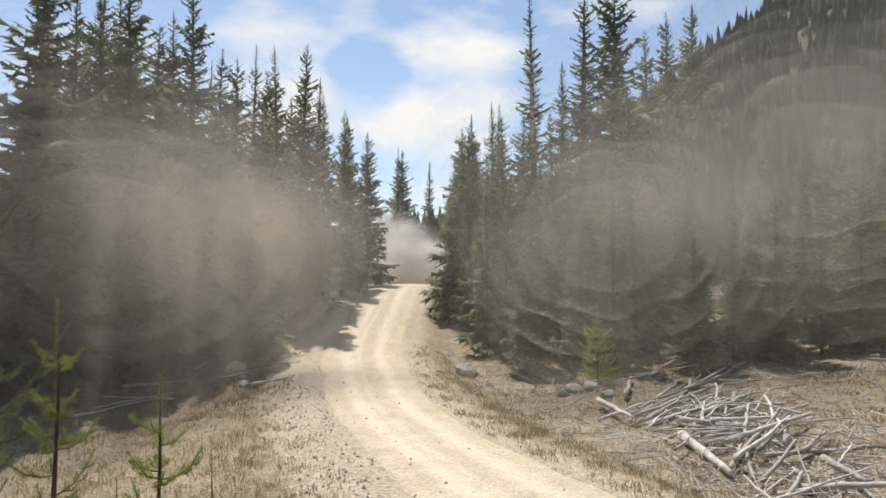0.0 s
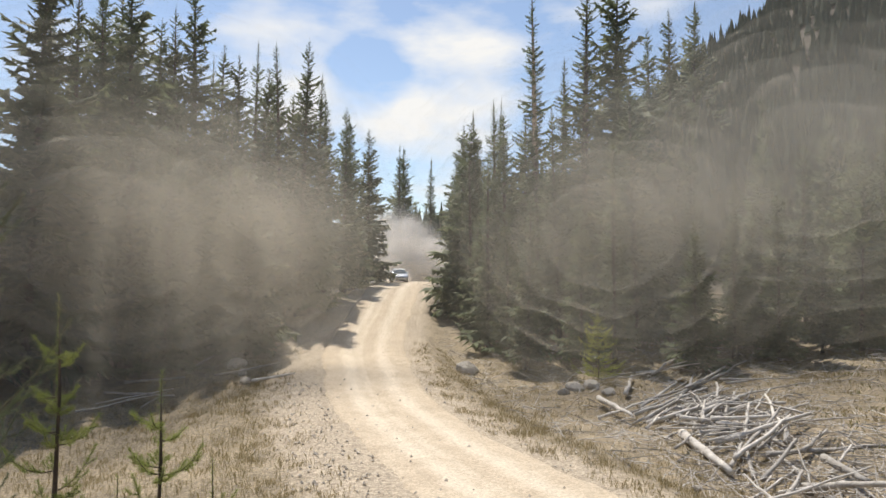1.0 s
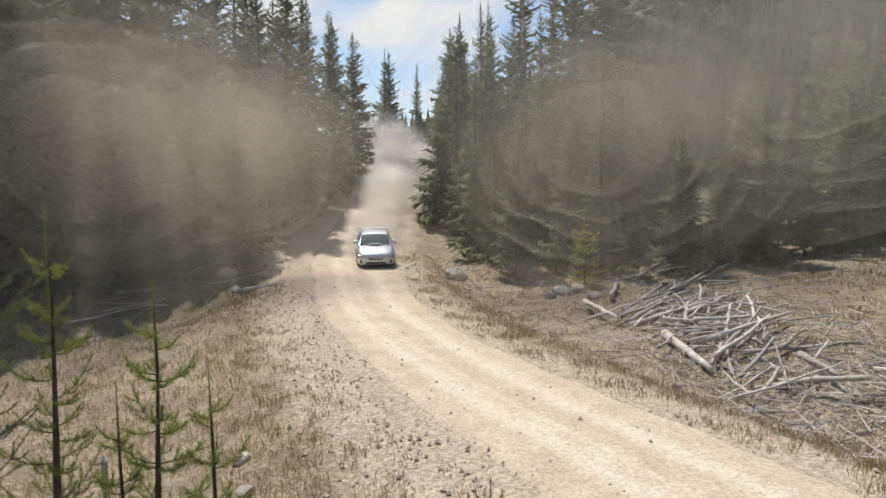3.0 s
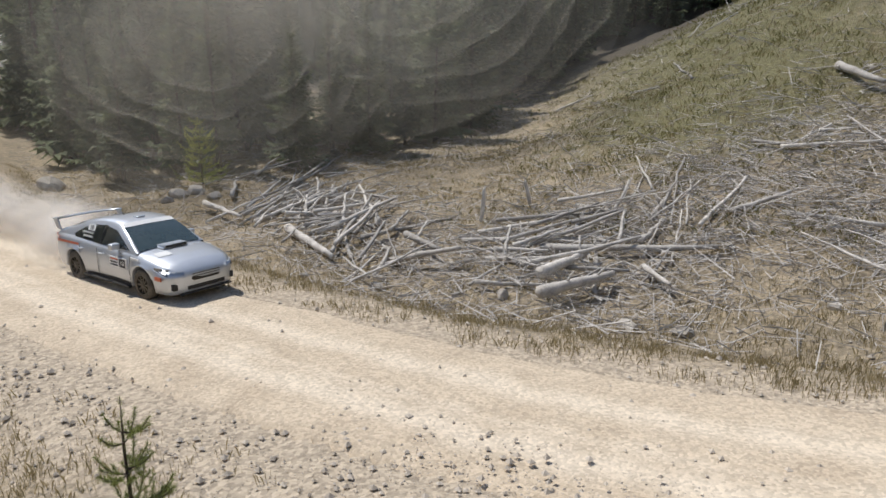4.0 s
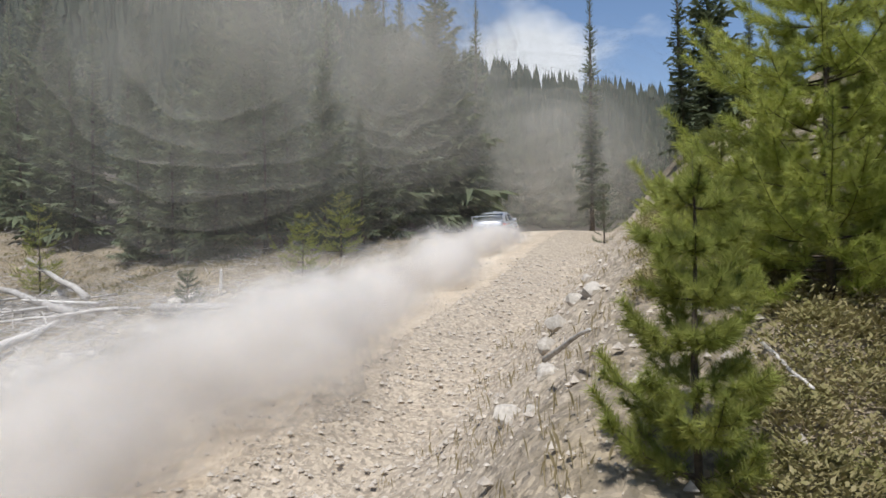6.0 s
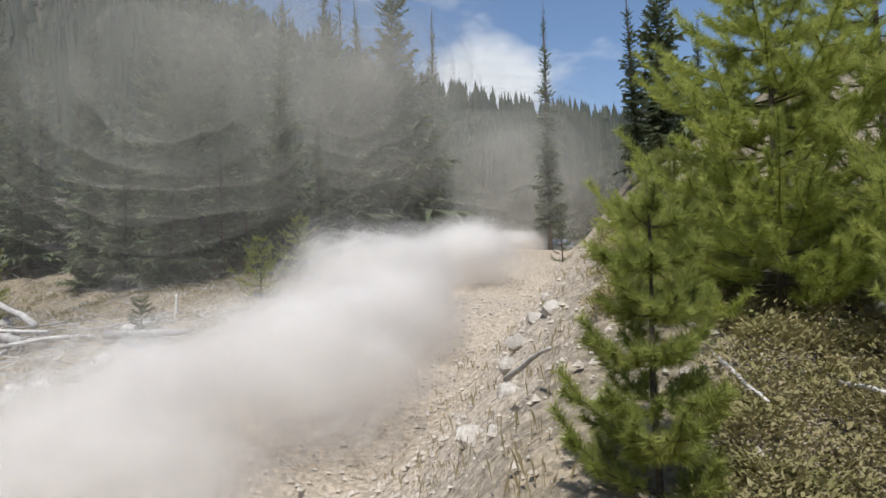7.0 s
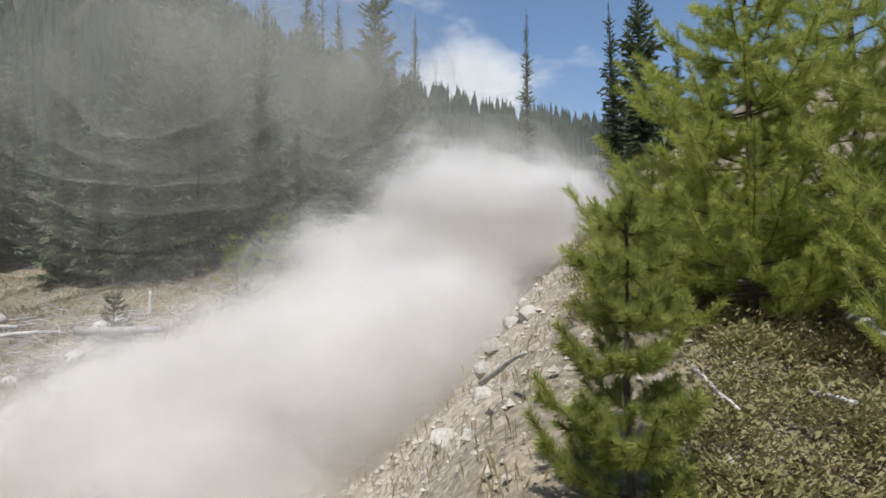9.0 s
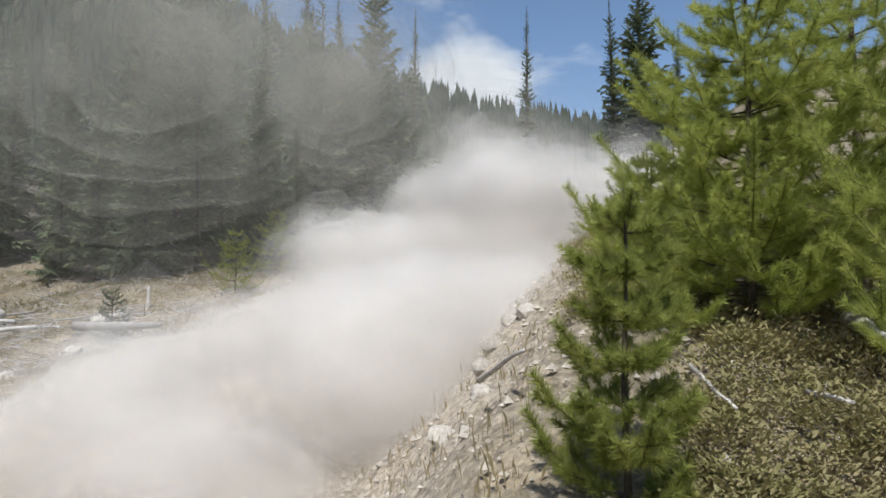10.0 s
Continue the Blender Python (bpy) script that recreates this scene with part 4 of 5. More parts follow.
LOG_MODELS = {}


def log(x0, y0, x1, y1, radius, lift0=0.0, lift1=0.0, longest=7.0, label="grey weathered log lying in the slash pile"):
    a, b = Vector(at_ground(x0, y0, -radius - lift0)), Vector(at_ground(x1, y1, -radius - lift1))
    way = b - a
    L = min(way.length, longest)
    key = (round(L * 1.0), round(radius, 2), len(LOG_MODELS) % 3)
    if key not in LOG_MODELS:
        LOG_MODELS[key] = log_mesh(max(key[0], 1), radius, len(LOG_MODELS))
    ob = tagged(part("log", LOG_MODELS[key], DEADWOOD), label, "log", "fallen logs")
    ob.matrix_basis = Matrix.Translation(a) @ way.to_track_quat("X", "Z").to_matrix().to_4x4()
    ob.scale = (L / max(key[0], 1), 1, 1)
    return ob


PILE_A = [(6.9, 21.0, 7.2, 18.2, 0.13), (5.7, 26.7, 6.2, 23.8, 0.1), (8.2, 28.7, 11.2, 32.6, 0.05), (8.5, 26.4, 13.1, 31.4, 0.06), (6.6, 23.6, 11.6, 29.9, 0.07), (8.1, 22.7, 11.1, 25.8, 0.07), (7.6, 20.4, 10.6, 21.0, 0.08), (7.9, 19.5, 10.2, 22.0, 0.06),
          (9.3, 18.9, 10.5, 19.9, 0.06), (8.8, 23.1, 10.0, 26.6, 0.06), (8.6, 19.4, 11.2, 18.5, 0.07), (9.4, 18.0, 9.2, 15.8, 0.1), (8.5, 17.4, 9.1, 14.6, 0.09), (6.8, 27.1, 7.7, 29.7, 0.08), (6.3, 23.8, 9.4, 25.9, 0.06)]
PILE_B = [(8.2, 13.5, 10.4, 13.2, 0.05), (9.4, 11.8, 11.9, 12.2, 0.13), (10.2, 12.8, 12.0, 13.3, 0.13), (11.7, 14.7, 14.6, 11.4, 0.1), (12.9, 12.2, 12.4, 10.9, 0.08), (13.6, 13.0, 15.2, 13.7, 0.08), (15.3, 14.3, 16.5, 14.7, 0.07), (16.1, 12.3, 17.6, 11.6, 0.07),
          (14.4, 17.3, 16.4, 16.3, 0.06), (14.9, 17.0, 14.9, 15.2, 0.07), (20.4, 15.0, 20.7, 12.9, 0.06), (20.3, 13.9, 21.6, 11.4, 0.06), (25.1, 15.3, 24.5, 13.3, 0.14), (21.4, 13.4, 21.8, 12.6, 0.05), (25.3, 30.8, 27.1, 29.9, 0.06)]
PILE_C = [(26.9, 3.5, 24.8, -0.9, 0.1), (17.0, -3.5, 29.5, -3.1, 0.12), (16.5, -4.9, 28.7, -4.8, 0.13), (20.6, -6.5, 34.3, -5.8, 0.13), (29.9, -9.9, 35.7, -9.2, 0.09), (21.8, -10.3, 34.7, -10.4, 0.13), (28.9, -1.9, 33.2, -2.6, 0.08), (24.6, 6.3, 29.8, 6.4, 0.06),
          (33.9, 5.9, 37.6, 7.2, 0.06), (29.4, 2.6, 33.8, 5.0, 0.06), (19.3, -7.1, 20.9, -9.5, 0.12), (24.2, -11.9, 36.3, -14.2, 0.11), (21.7, -3.9, 28.5, -3.7, 0.09), (19.6, -11.6, 16.3, -11.9, 0.13), (3.3, -5.8, 2.4, -4.9, 0.025)]


def timber():
    r = random.Random(12)
    for pile, lift in ((PILE_A, 0.55), (PILE_B, 0.3), (PILE_C, 0.5)):
        for k, (x0, y0, x1, y1, radius) in enumerate(pile):
            log(x0, y0, x1, y1, radius, 0.02 + 0.25 * lift * (k % 3), 0.05 + lift * ((k * 7) % 5) / 5, 8.5)
    # the loose heaps between them
    for cx, cy, wx, wy, n, turn in ((8.8, 23.0, 2.0, 4.4, 105, 40), (13.0, 14.8, 3.2, 2.2, 44, 5), (28.0, -6.5, 5.5, 3.2, 40, 2), (34.5, -6.5, 2.0, 1.2, 18, 60), (23.0, -10.5, 3.0, 1.6, 14, 75), (20.0, 9.5, 4.5, 3.5, 14, 110), (31, 24, 5, 4, 10, 60), (-11.5, 31, 3.5, 2.0, 9, 20)):
        for k in range(n):
            x, y = cx + wx * r.gauss(0, 0.55), cy + wy * r.gauss(0, 0.55)
            a, L = radians(turn + r.gauss(0, 38)), r.uniform(1.0, 3.6)
            log(x - L / 2 * math.cos(a), y - L / 2 * math.sin(a), x + L / 2 * math.cos(a), y + L / 2 * math.sin(a), r.choice((0.025, 0.035, 0.045, 0.06)), r.uniform(0, 0.35), r.uniform(0, 0.55))
    for x, y, h, lean in ((11.9, 17.9, 1.0, 6), (14.0, 18.2, 0.8, -12), (15.9, 5.3, 1.1, 7), (15.6, 4.9, 0.6, -18), (33.0, -3.2, 1.3, 8), (35.5, -4.3, 1.4, -6), (27, 13, 1.6, 15), (29, 15, 1.2, -20), (31.0, -11.5, 1.3, 10), (22.0, -15.6, 0.7, 3), (-5.6, 12.0, 0.7, 5)):
        s = Shape()
        s.tube([(0, 0, -0.3), (0.02, 0, h * 0.5), (0.0, 0.02, h), (0.02, 0, h + 0.12)], [0.07, 0.065, 0.055, 0.01], 7)
        ob = tagged(part("snag", s, DEADWOOD), "pale broken stub of a dead tree standing upright", "tree stump", "standing stubs")
        ob.matrix_basis = pose(*at_ground(x, y), lean, lean * 0.6, 30 * x)


def bank_logs():
    """Broken pale logs lying on the wooded bank."""
    for a0, d0, a1, d1, radius in ((-173.0, 13.5, -176.5, 13.0, 0.09), (-174.8, 8.2, -180.5, 8.6, 0.09), (-177.0, 6.0, -179.5, 5.2, 0.07), (-174, 4.6, -177, 4.3, 0.02), (-166, 4.9, -169.5, 4.0, 0.015), (-163.2, 8.5, -166, 8.4, 0.06)):
        log(*spot(a0, d0), *spot(a1, d1), radius, 0.12, 0.2, label="pale broken log lying on the wooded bank")


def scatter(n, seed, reach, keep):
    """Random places within reach of the viewer; keep(az, r, side, x, y) gives the odds. In metres, with heights."""
    r = np.random.RandomState(seed)
    az, d = r.uniform(-200, 60, n), reach[0] + (reach[1] - reach[0]) * r.uniform(0, 1, n) ** 0.8
    x, y = -d * np.sin(np.radians(az)), d * np.cos(np.radians(az))
    side, _, far = road_place(x, y)
    side = beside(side, far)
    ok = r.uniform(0, 1, n) < keep(az, d, side, x, y)
    x, y = x[ok], y[ok]
    return x * GROW, y * GROW, lie(x, y) * GROW, r


def gravel():
    """Loose pebbles and stones on the shoulders of the road."""
    def keep(az, d, side, x, y):
        near = np.exp(-((side - 3.6) / np.where(az < -20, 1.9, 0.9)) ** 2) * np.where(az < -20, 1.0, 0.7)
        return np.clip(near + 0.07 * (np.abs(side) < 2.6) + 0.22 * (side < -2.6) * (side > -7) + 0.35 * (side > 5) * (az < -120), 0, 1)
    x, y, z, r = scatter(130000, 21, (1.5, 26), keep)
    base = np.array([(1, 0, 0), (0, 1, 0), (-1, 0, 0), (0, -1, 0), (0, 0, 0.8), (0, 0, -0.5)])
    tri = np.array([(0, 1, 4), (1, 2, 4), (2, 3, 4), (3, 0, 4), (1, 0, 5), (2, 1, 5), (3, 2, 5), (0, 3, 5)])
    n = len(x)
    size = 0.010 + 0.055 * r.uniform(0, 1, n) ** 6 + 0.0003 * np.hypot(x, y)
    a = r.uniform(0, 6.28, n)
    v = base[None] * (size[:, None] * r.uniform(0.6, 1.3, (n, 6)))[..., None]
    c, s = np.cos(a)[:, None], np.sin(a)[:, None]
    v = np.stack([v[..., 0] * c - v[..., 1] * s + x[:, None], v[..., 0] * s + v[..., 1] * c + y[:, None], v[..., 2] + z[:, None] + 0.35 * size[:, None] + 0.01], -1)
    me = bpy.data.meshes.new("gravel")
    me.from_pydata(v.reshape(-1, 3).tolist(), [], (tri[None] + 6 * np.arange(n)[:, None, None]).reshape(-1, 3).tolist())
    return tagged(part("gravel", me, PEBBLE), "loose pale gravel and small stones beside the road", "gravel", kind="stuff")


def blades(name, mat, label, n, seed, reach, keep, tall, wide, per=5, spread=0.09, lean=0.5):
    """Tufts of thin bent blades."""
    x, y, z, r = scatter(n, seed, reach, keep)
    m = len(x) * per
    x, y, z = (np.repeat(q, per) for q in (x, y, z))
    far = np.hypot(x, y)
    x, y = x + r.normal(0, spread, m), y + r.normal(0, spread, m)
    h = tall * r.uniform(0.4, 1.2, m)
    w = wide * r.uniform(0.6, 1.3, m) + 0.00009 * far
    a, b = r.uniform(0, 6.28, m), r.uniform(0, 6.28, m)
    k = lean * r.uniform(0.1, 1, m) * h
    p0 = np.stack([x + w * np.cos(a), y + w * np.sin(a), z - 0.03], -1)
    p1 = np.stack([x - w * np.cos(a), y - w * np.sin(a), z - 0.03], -1)
    p2 = np.stack([x + 0.35 * k * np.cos(b) - 0.6 * w * np.cos(a), y + 0.35 * k * np.sin(b) - 0.6 * w * np.sin(a), z + 0.6 * h], -1)
    p3 = np.stack([x + k * np.cos(b), y + k * np.sin(b), z + h * 0.95], -1)
    v = np.stack([p0, p1, p2, p3], 1).reshape(-1, 3)
    f = (np.array([(0, 1, 2), (0, 2, 3)])[None] + 4 * np.arange(m)[:, None, None]).reshape(-1, 3)
    me = bpy.data.meshes.new(name)
    me.from_pydata(v.tolist(), [], f.tolist())
    return tagged(part(name, me, mat), label, "grass" if "grass" in name else "brush", kind="stuff")


def verge(az, d, side, x, y):
    band = np.exp(-((np.abs(side) - 3.6) / 1.0) ** 2) * (side < 0) + np.exp(-((side - 4.8) / 0.9) ** 2) * (side > 0) * (az > -15)
    clearing = 0.6 * (side < -4) * np.clip(0.6 + 0.5 * waves(x, y, 4.0, 31), 0, 1)
    return np.clip(band * (0.5 + 0.5 * waves(x, y, 1.6, 30)) + clearing + 0.35 * (side > 5) * (az > -10) + 0.05 * (side > 4.5), 0, 1) * (np.abs(side) > 2.75)


def clearing(az, d, side, x, y):
    return 1.1 * (side < -9) * (np.exp(-((az + 52) / 16) ** 2) * (d > 17) + 0.35 * (az < -70)) * np.clip(0.5 + 0.6 * waves(x, y, 3.0, 33), 0, 1)


def slash(az, d, side, x, y):
    heap = 0.7 * np.exp(-(((x - 17.5) / 3.5) ** 2 + ((y - 11) / 4.0) ** 2)) + np.exp(-(((x - 11.5) / 4.2) ** 2 + ((y - 12.5) / 2.6) ** 2)) + 0.8 * np.exp(-(((x - 19) / 4.5) ** 2 + ((y - 8) / 3.5) ** 2)) + 0.6 * np.exp(-(((x - 8) / 2.0) ** 2 + ((y - 19) / 4.0) ** 2)) + 0.7 * np.exp(-(((x - 25) / 6) ** 2 + ((y + 7) / 3.5) ** 2))
    return np.clip(1.2 * heap + 0.10 * (side < -4.5), 0, 1) * (np.abs(side) > 4.2)


rocks()
timber()
bank_logs()
gravel()
blades("dry_grass", STRAW, "dry straw-coloured grass along the road", 130000, 41, (2.0, 34), verge, 0.15, 0.003, 7)
blades("green_weeds", WEED, "low green weeds on the cleared hill", 70000, 42, (15, 46), clearing, 0.20, 0.003, 6, 0.2, 0.9)


def sticks():
    """A tangle of thin dead branches over the slash heaps and the clearing."""
    x, y, z, r = scatter(190000, 43, (9, 42), slash)
    n = len(x)
    a, L = r.uniform(0, 6.28, n), r.uniform(0.25, 0.8, n) + 1.5 * r.uniform(0, 1, n) ** 5
    tilt = r.normal(0, 0.28, n)
    rad = 0.006 + 0.012 * r.uniform(0, 1, n) ** 2 + 0.00008 * np.hypot(x, y)
    mid = np.stack([x, y, z + 0.03 + 0.3 * r.uniform(0, 1, n) ** 2], -1)
    way = np.stack([np.cos(a) * np.cos(tilt), np.sin(a) * np.cos(tilt), np.sin(tilt)], -1)
    across = np.stack([-np.sin(a), np.cos(a), 0 * a], -1)
    up = np.cross(way, across)
    rings = []
    for end, thick in ((-0.5, 1.0), (0.5, 0.5)):
        for k in range(3):
            rings.append(mid + way * (end * L)[:, None] + (across * math.cos(2.094 * k) + up * math.sin(2.094 * k)) * (rad * thick)[:, None])
    v = np.stack(rings, 1).reshape(-1, 3)
    f = (np.array([(0, 1, 4, 3), (1, 2, 5, 4), (2, 0, 3, 5)])[None] + 6 * np.arange(n)[:, None, None]).reshape(-1, 4)
    me = bpy.data.meshes.new("dead_branches")
    me.from_pydata(v.tolist(), [], f.tolist())
    return tagged(part("dead_branches", me, BRUSH), "grey dead twigs and branches of logging slash", "brush", kind="stuff")


sticks()



# ---- young pines ----
def pine_shapes(h, spread, seed, whorls, needle=0.06, density=1.0, leader=0.12):
    """A young pine: stem, boughs with upturned tips, and bottle-brush needles along every shoot."""
    r, rs = random.Random(seed), np.random.RandomState(seed)
    stem, shoots = Shape(), []
    stem.tube([(0, 0, -0.35), (0.012 * h, 0, h * 0.4), (0, 0.006 * h, h * 0.8), (0, 0, h)], [0.016 * h ** 0.8, 0.012 * h ** 0.8, 0.006 * h ** 0.7, 0.003], 6)
    for k in range(whorls):
        u = (k + 0.4) / whorls
        z = h * (0.04 + 0.88 * u)
        reach = spread * (1 - u) ** 0.55 * r.uniform(0.85, 1.1) + 0.08
        n = r.randint(4, 6)
        turn = r.uniform(0, 6.28)
        for j in range(n):
            a = turn + 6.283 * j / n + r.uniform(-0.35, 0.35)
            L = reach * r.uniform(0.6, 1.2)
            up, sag = r.uniform(0.35, 0.8), r.uniform(-0.15, 0.15)
            z0 = z + r.uniform(-0.03, 0.03) * h
            pts = [Vector((0, 0, z0))]
            for i in range(1, 5):
                t = i / 4
                pts.append(Vector((L * t * math.cos(a), L * t * math.sin(a), z0 + L * (sag * t + up * t ** 2.5))))
            stem.tube(pts, [0.007 + 0.004 * L, 0.006 + 0.002 * L, 0.005, 0.004, 0.002], 4, False)
            for i in range(1, 4):
                shoots.append((pts[i] if i > 1 else pts[0].lerp(pts[1], 0.6), pts[i + 1], 1.0))
            for i in (1, 2, 3):
                for sgn in (-1, 1):
                    l2 = L * 0.5 * (1 - 0.17 * i) * r.uniform(0.6, 1.2)
                    if l2 < 0.06:
                        continue
                    b = a + sgn * r.uniform(0.5, 1.0)
                    bend = pts[i] + Vector((0.6 * l2 * math.cos(b), 0.6 * l2 * math.sin(b), l2 * r.uniform(0.0, 0.25)))
                    tip = bend + Vector((0.35 * l2 * math.cos(b), 0.35 * l2 * math.sin(b), l2 * r.uniform(0.2, 0.5)))
                    stem.tube([pts[i], bend, tip], [0.004, 0.003, 0.002], 3, False)
                    shoots.append((pts[i].lerp(bend, 0.2), bend, 0.9))
                    shoots.append((bend, tip, 1.2))
                    if l2 > 0.3:
                        for s2 in (-1, 1):
                            twig = pts[i].lerp(bend, 0.7) + Vector((0.4 * l2 * math.cos(b + 0.8 * s2), 0.4 * l2 * math.sin(b + 0.8 * s2), 0.2 * l2))
                            shoots.append((pts[i].lerp(bend, 0.7), twig, 1.1))
    for q in np.arange(0.25, 1.0, 0.06):
        shoots.append((Vector((0, 0, h * q)), Vector((0, 0, h * min(q + 0.06, 1.0))), 0.5))
    a = np.array([s[0] for s in shoots])
    b = np.array([s[1] for s in shoots])
    long = np.linalg.norm(b - a, axis=1)
    count = np.maximum((950 * density * long * np.array([s[2] for s in shoots])).astype(int), 8)
    i = np.repeat(np.arange(len(shoots)), count)
    m = len(i)
    way = ((b - a) / np.maximum(long, 1e-6)[:, None])[i]
    other = np.cross(way, rs.normal(0, 1, (m, 3)))
    other /= np.linalg.norm(other, axis=1)[:, None]
    opened = rs.uniform(0.5, 1.15, m)[:, None]
    d = way * np.cos(opened) + other * np.sin(opened)
    side = np.cross(d, rs.normal(0, 1, (m, 3)))
    side *= (needle * 0.026 / np.linalg.norm(side, axis=1))[:, None]
    root = a[i] + (b - a)[i] * rs.uniform(0, 1, m)[:, None]
    tip = root + d * (needle * rs.uniform(0.7, 1.15, m))[:, None]
    me = bpy.data.meshes.new("crown")
    me.from_pydata(np.stack([root - side, root + side, tip], 1).reshape(-1, 3).tolist(), [], np.arange(3 * m).reshape(-1, 3).tolist())
    return stem.mesh("trunk", True), me


def pine(az, d, h, spread, seed, whorls, label, needle=0.06, density=1.0, mat=None, tip=None):
    """A pine by bearing and distance; tip is the height angle of its top as the viewer sees it, in place of h."""
    if tip is not None:
        h = EYE[2] + GROW * d * math.tan(radians(tip)) - at_ground(*spot(az, d), 0.1)[2]
    t = tree("pine", pine_shapes(h, spread, seed, whorls, needle, density), BARK, mat or PINE, label, "young pines")
    x, y = spot(az, d)
    t.matrix_basis = pose(*at_ground(x, y, 0.1), 0, 0, 53 * seed)
    return t


YOUNG = foliage("young pine needles", (0.17, 0.21, 0.06), (0.29, 0.32, 0.10), 3.0, 0.45)
pine(-161.8, 3.5, 2.6, 0.5, 1, 7, "bushy young pine with long bright green needles", 0.085, 1.5, None, 8.0)
pine(-170.8, 6.0, 5.0, 1.45, 2, 13, "dense young pine on the bank", 0.095, 0.85, None, 24)
pine(-177.5, 7.4, 5.6, 1.5, 3, 12, "tall young pine on the bank", 0.09, 0.7, None, 27)
pine(-163.6, 9.0, 3.0, 0.8, 4, 8, "slim young pine on the bank", 0.085, 0.8, None, 10.2)
pine(-166.3, 10.5, 3.2, 0.9, 5, 8, "slim young pine on the bank", 0.085, 0.8, None, 9.0)
pine(-161.0, 14, 2.6, 0.8, 6, 7, "slim young pine on the bank", 0.085, 0.8, None, 6.4)
pine(-167.5, 13, 4.2, 1.1, 7, 9, "young pine further up the bank", 0.085, 0.7, None, 12)
pine(-159.2, 19, 2.4, 0.8, 8, 8, "young pine at the top of the cutting", 0.07, 0.7, None, 6.3)
pine(-155.2, 27, 2.4, 0.55, 9, 8, "small dark conifer above the road's edge", 0.06, 0.6, SPRUCE, 6.4)
pine(-184.0, 5.5, 4.5, 1.2, 10, 11, "dense young pine behind the others", 0.085, 0.7)
pine(21.3, 6.3, 4.5, 0.62, 11, 9, "young pine with a long bare leader", 0.06, 0.9, YOUNG, -6.9)
pine(28.1, 8.2, 3.6, 0.75, 12, 10, "dusty young pine in the dip", 0.06, 0.8, YOUNG, -1.3)
pine(17.6, 6.0, 3.4, 0.5, 13, 7, "low young pine beside the dry bank", 0.055, 0.9, YOUNG, -13.4)
pine(24.1, 6.1, 2.4, 0.5, 14, 6, "low young pine in dry grass", 0.055, 0.8, YOUNG, -14.0)
pine(-4.6, 4.3, 1.78, 0.36, 15, 6, "small dark sapling on the bank", 0.045, 1.3, YOUNG, -22.6)
pine(35.8, 5.0, 6.5, 0.95, 17, 15, "dark spruce with long reaching boughs", 0.032, 1.5, SPRUCE)
pine(-108.6, 15.5, 1.9, 0.55, 18, 8, "bright green young pine among the logs", 0.06, 0.9)
pine(-104.9, 26.5, 2.4, 0.8, 19, 8, "bright green young pine in the slash", 0.06, 0.7)
pine(-113.3, 28.5, 4.0, 1.0, 20, 10, "bright green young pine at the forest edge", 0.06, 0.6)
pine(-123.0, 19.5, 1.6, 0.6, 21, 8, "small dark spruce beside the road", 0.05, 1.0, SPRUCE)
pine(-95.3, 42, 4.5, 0.9, 22, 10, "thin young spruce in the clearing", 0.06, 0.5, SPRUCE)
pine(-101.2, 38, 2.2, 0.8, 23, 8, "green young pine in the clearing", 0.06, 0.6)
pine(-1.7, 41, 5.8, 1.1, 24, 13, "pointed spruce standing at the road's edge", 0.06, 0.5, SPRUCE)
pine(-131.5, 25, 2.6, 1.2, 25, 8, "light green bushy young tree at the road's edge", 0.06, 0.6)
pine(-134.5, 27, 3.0, 1.3, 26, 8, "light green bushy young tree at the road's edge", 0.06, 0.6)
pine(-12.0, 27.5, 3.0, 1.0, 27, 9, "small spruce at the forest edge", 0.06, 0.6)


def juniper():
    """Low mats of scrub, domed clumps of tiny brownish green sprays, on the bank."""
    r = np.random.RandomState(77)
    n, per = 1900, 210
    az, d = r.uniform(-212, -158, n), 2.5 + 13 * r.uniform(0, 1, n) ** 1.3
    ok = ~((az > -167) & (d < 6.5))
    cx, cy = spot_many(az[ok], d[ok])
    cz = height(cx, cy)
    wide = r.uniform(0.18, 0.36, len(cx))
    m = len(cx) * per
    i = np.repeat(np.arange(len(cx)), per)
    q, t = np.sqrt(r.uniform(0, 1, m)), r.uniform(0, 6.283, m)
    x, y = cx[i] + wide[i] * q * np.cos(t), cy[i] + wide[i] * q * np.sin(t)
    z = cz[i] + 0.85 * wide[i] * np.sqrt(1 - 0.9 * q * q) * r.uniform(0.45, 1.0, m)
    a, L = t + r.normal(0, 0.9, m), r.uniform(0.018, 0.05, m)
    out = np.stack([np.cos(a), np.sin(a), r.uniform(-0.1, 1.1, m)], -1) * L[:, None]
    wing = np.stack([-np.sin(a), np.cos(a), r.normal(0, 0.4, m)], -1) * (0.28 * L)[:, None]
    p = np.stack([x, y, z], -1)
    me = bpy.data.meshes.new("juniper")
    me.from_pydata(np.stack([p, p + 0.5 * out + wing, p + out, p + 0.5 * out - wing], 1).reshape(-1, 3).tolist(), [], np.arange(4 * m).reshape(-1, 4).tolist())
    return tagged(part("juniper", me, foliage("juniper", (0.28, 0.265, 0.09), (0.50, 0.41, 0.22), 2.6, 0.3)), "low brownish green scrub covering the bank", "shrub", kind="stuff")


def spot_many(az, d):
    """The same as spot, for arrays."""
    return -GROW * d * np.sin(np.radians(az)), GROW * d * np.cos(np.radians(az))


juniper()


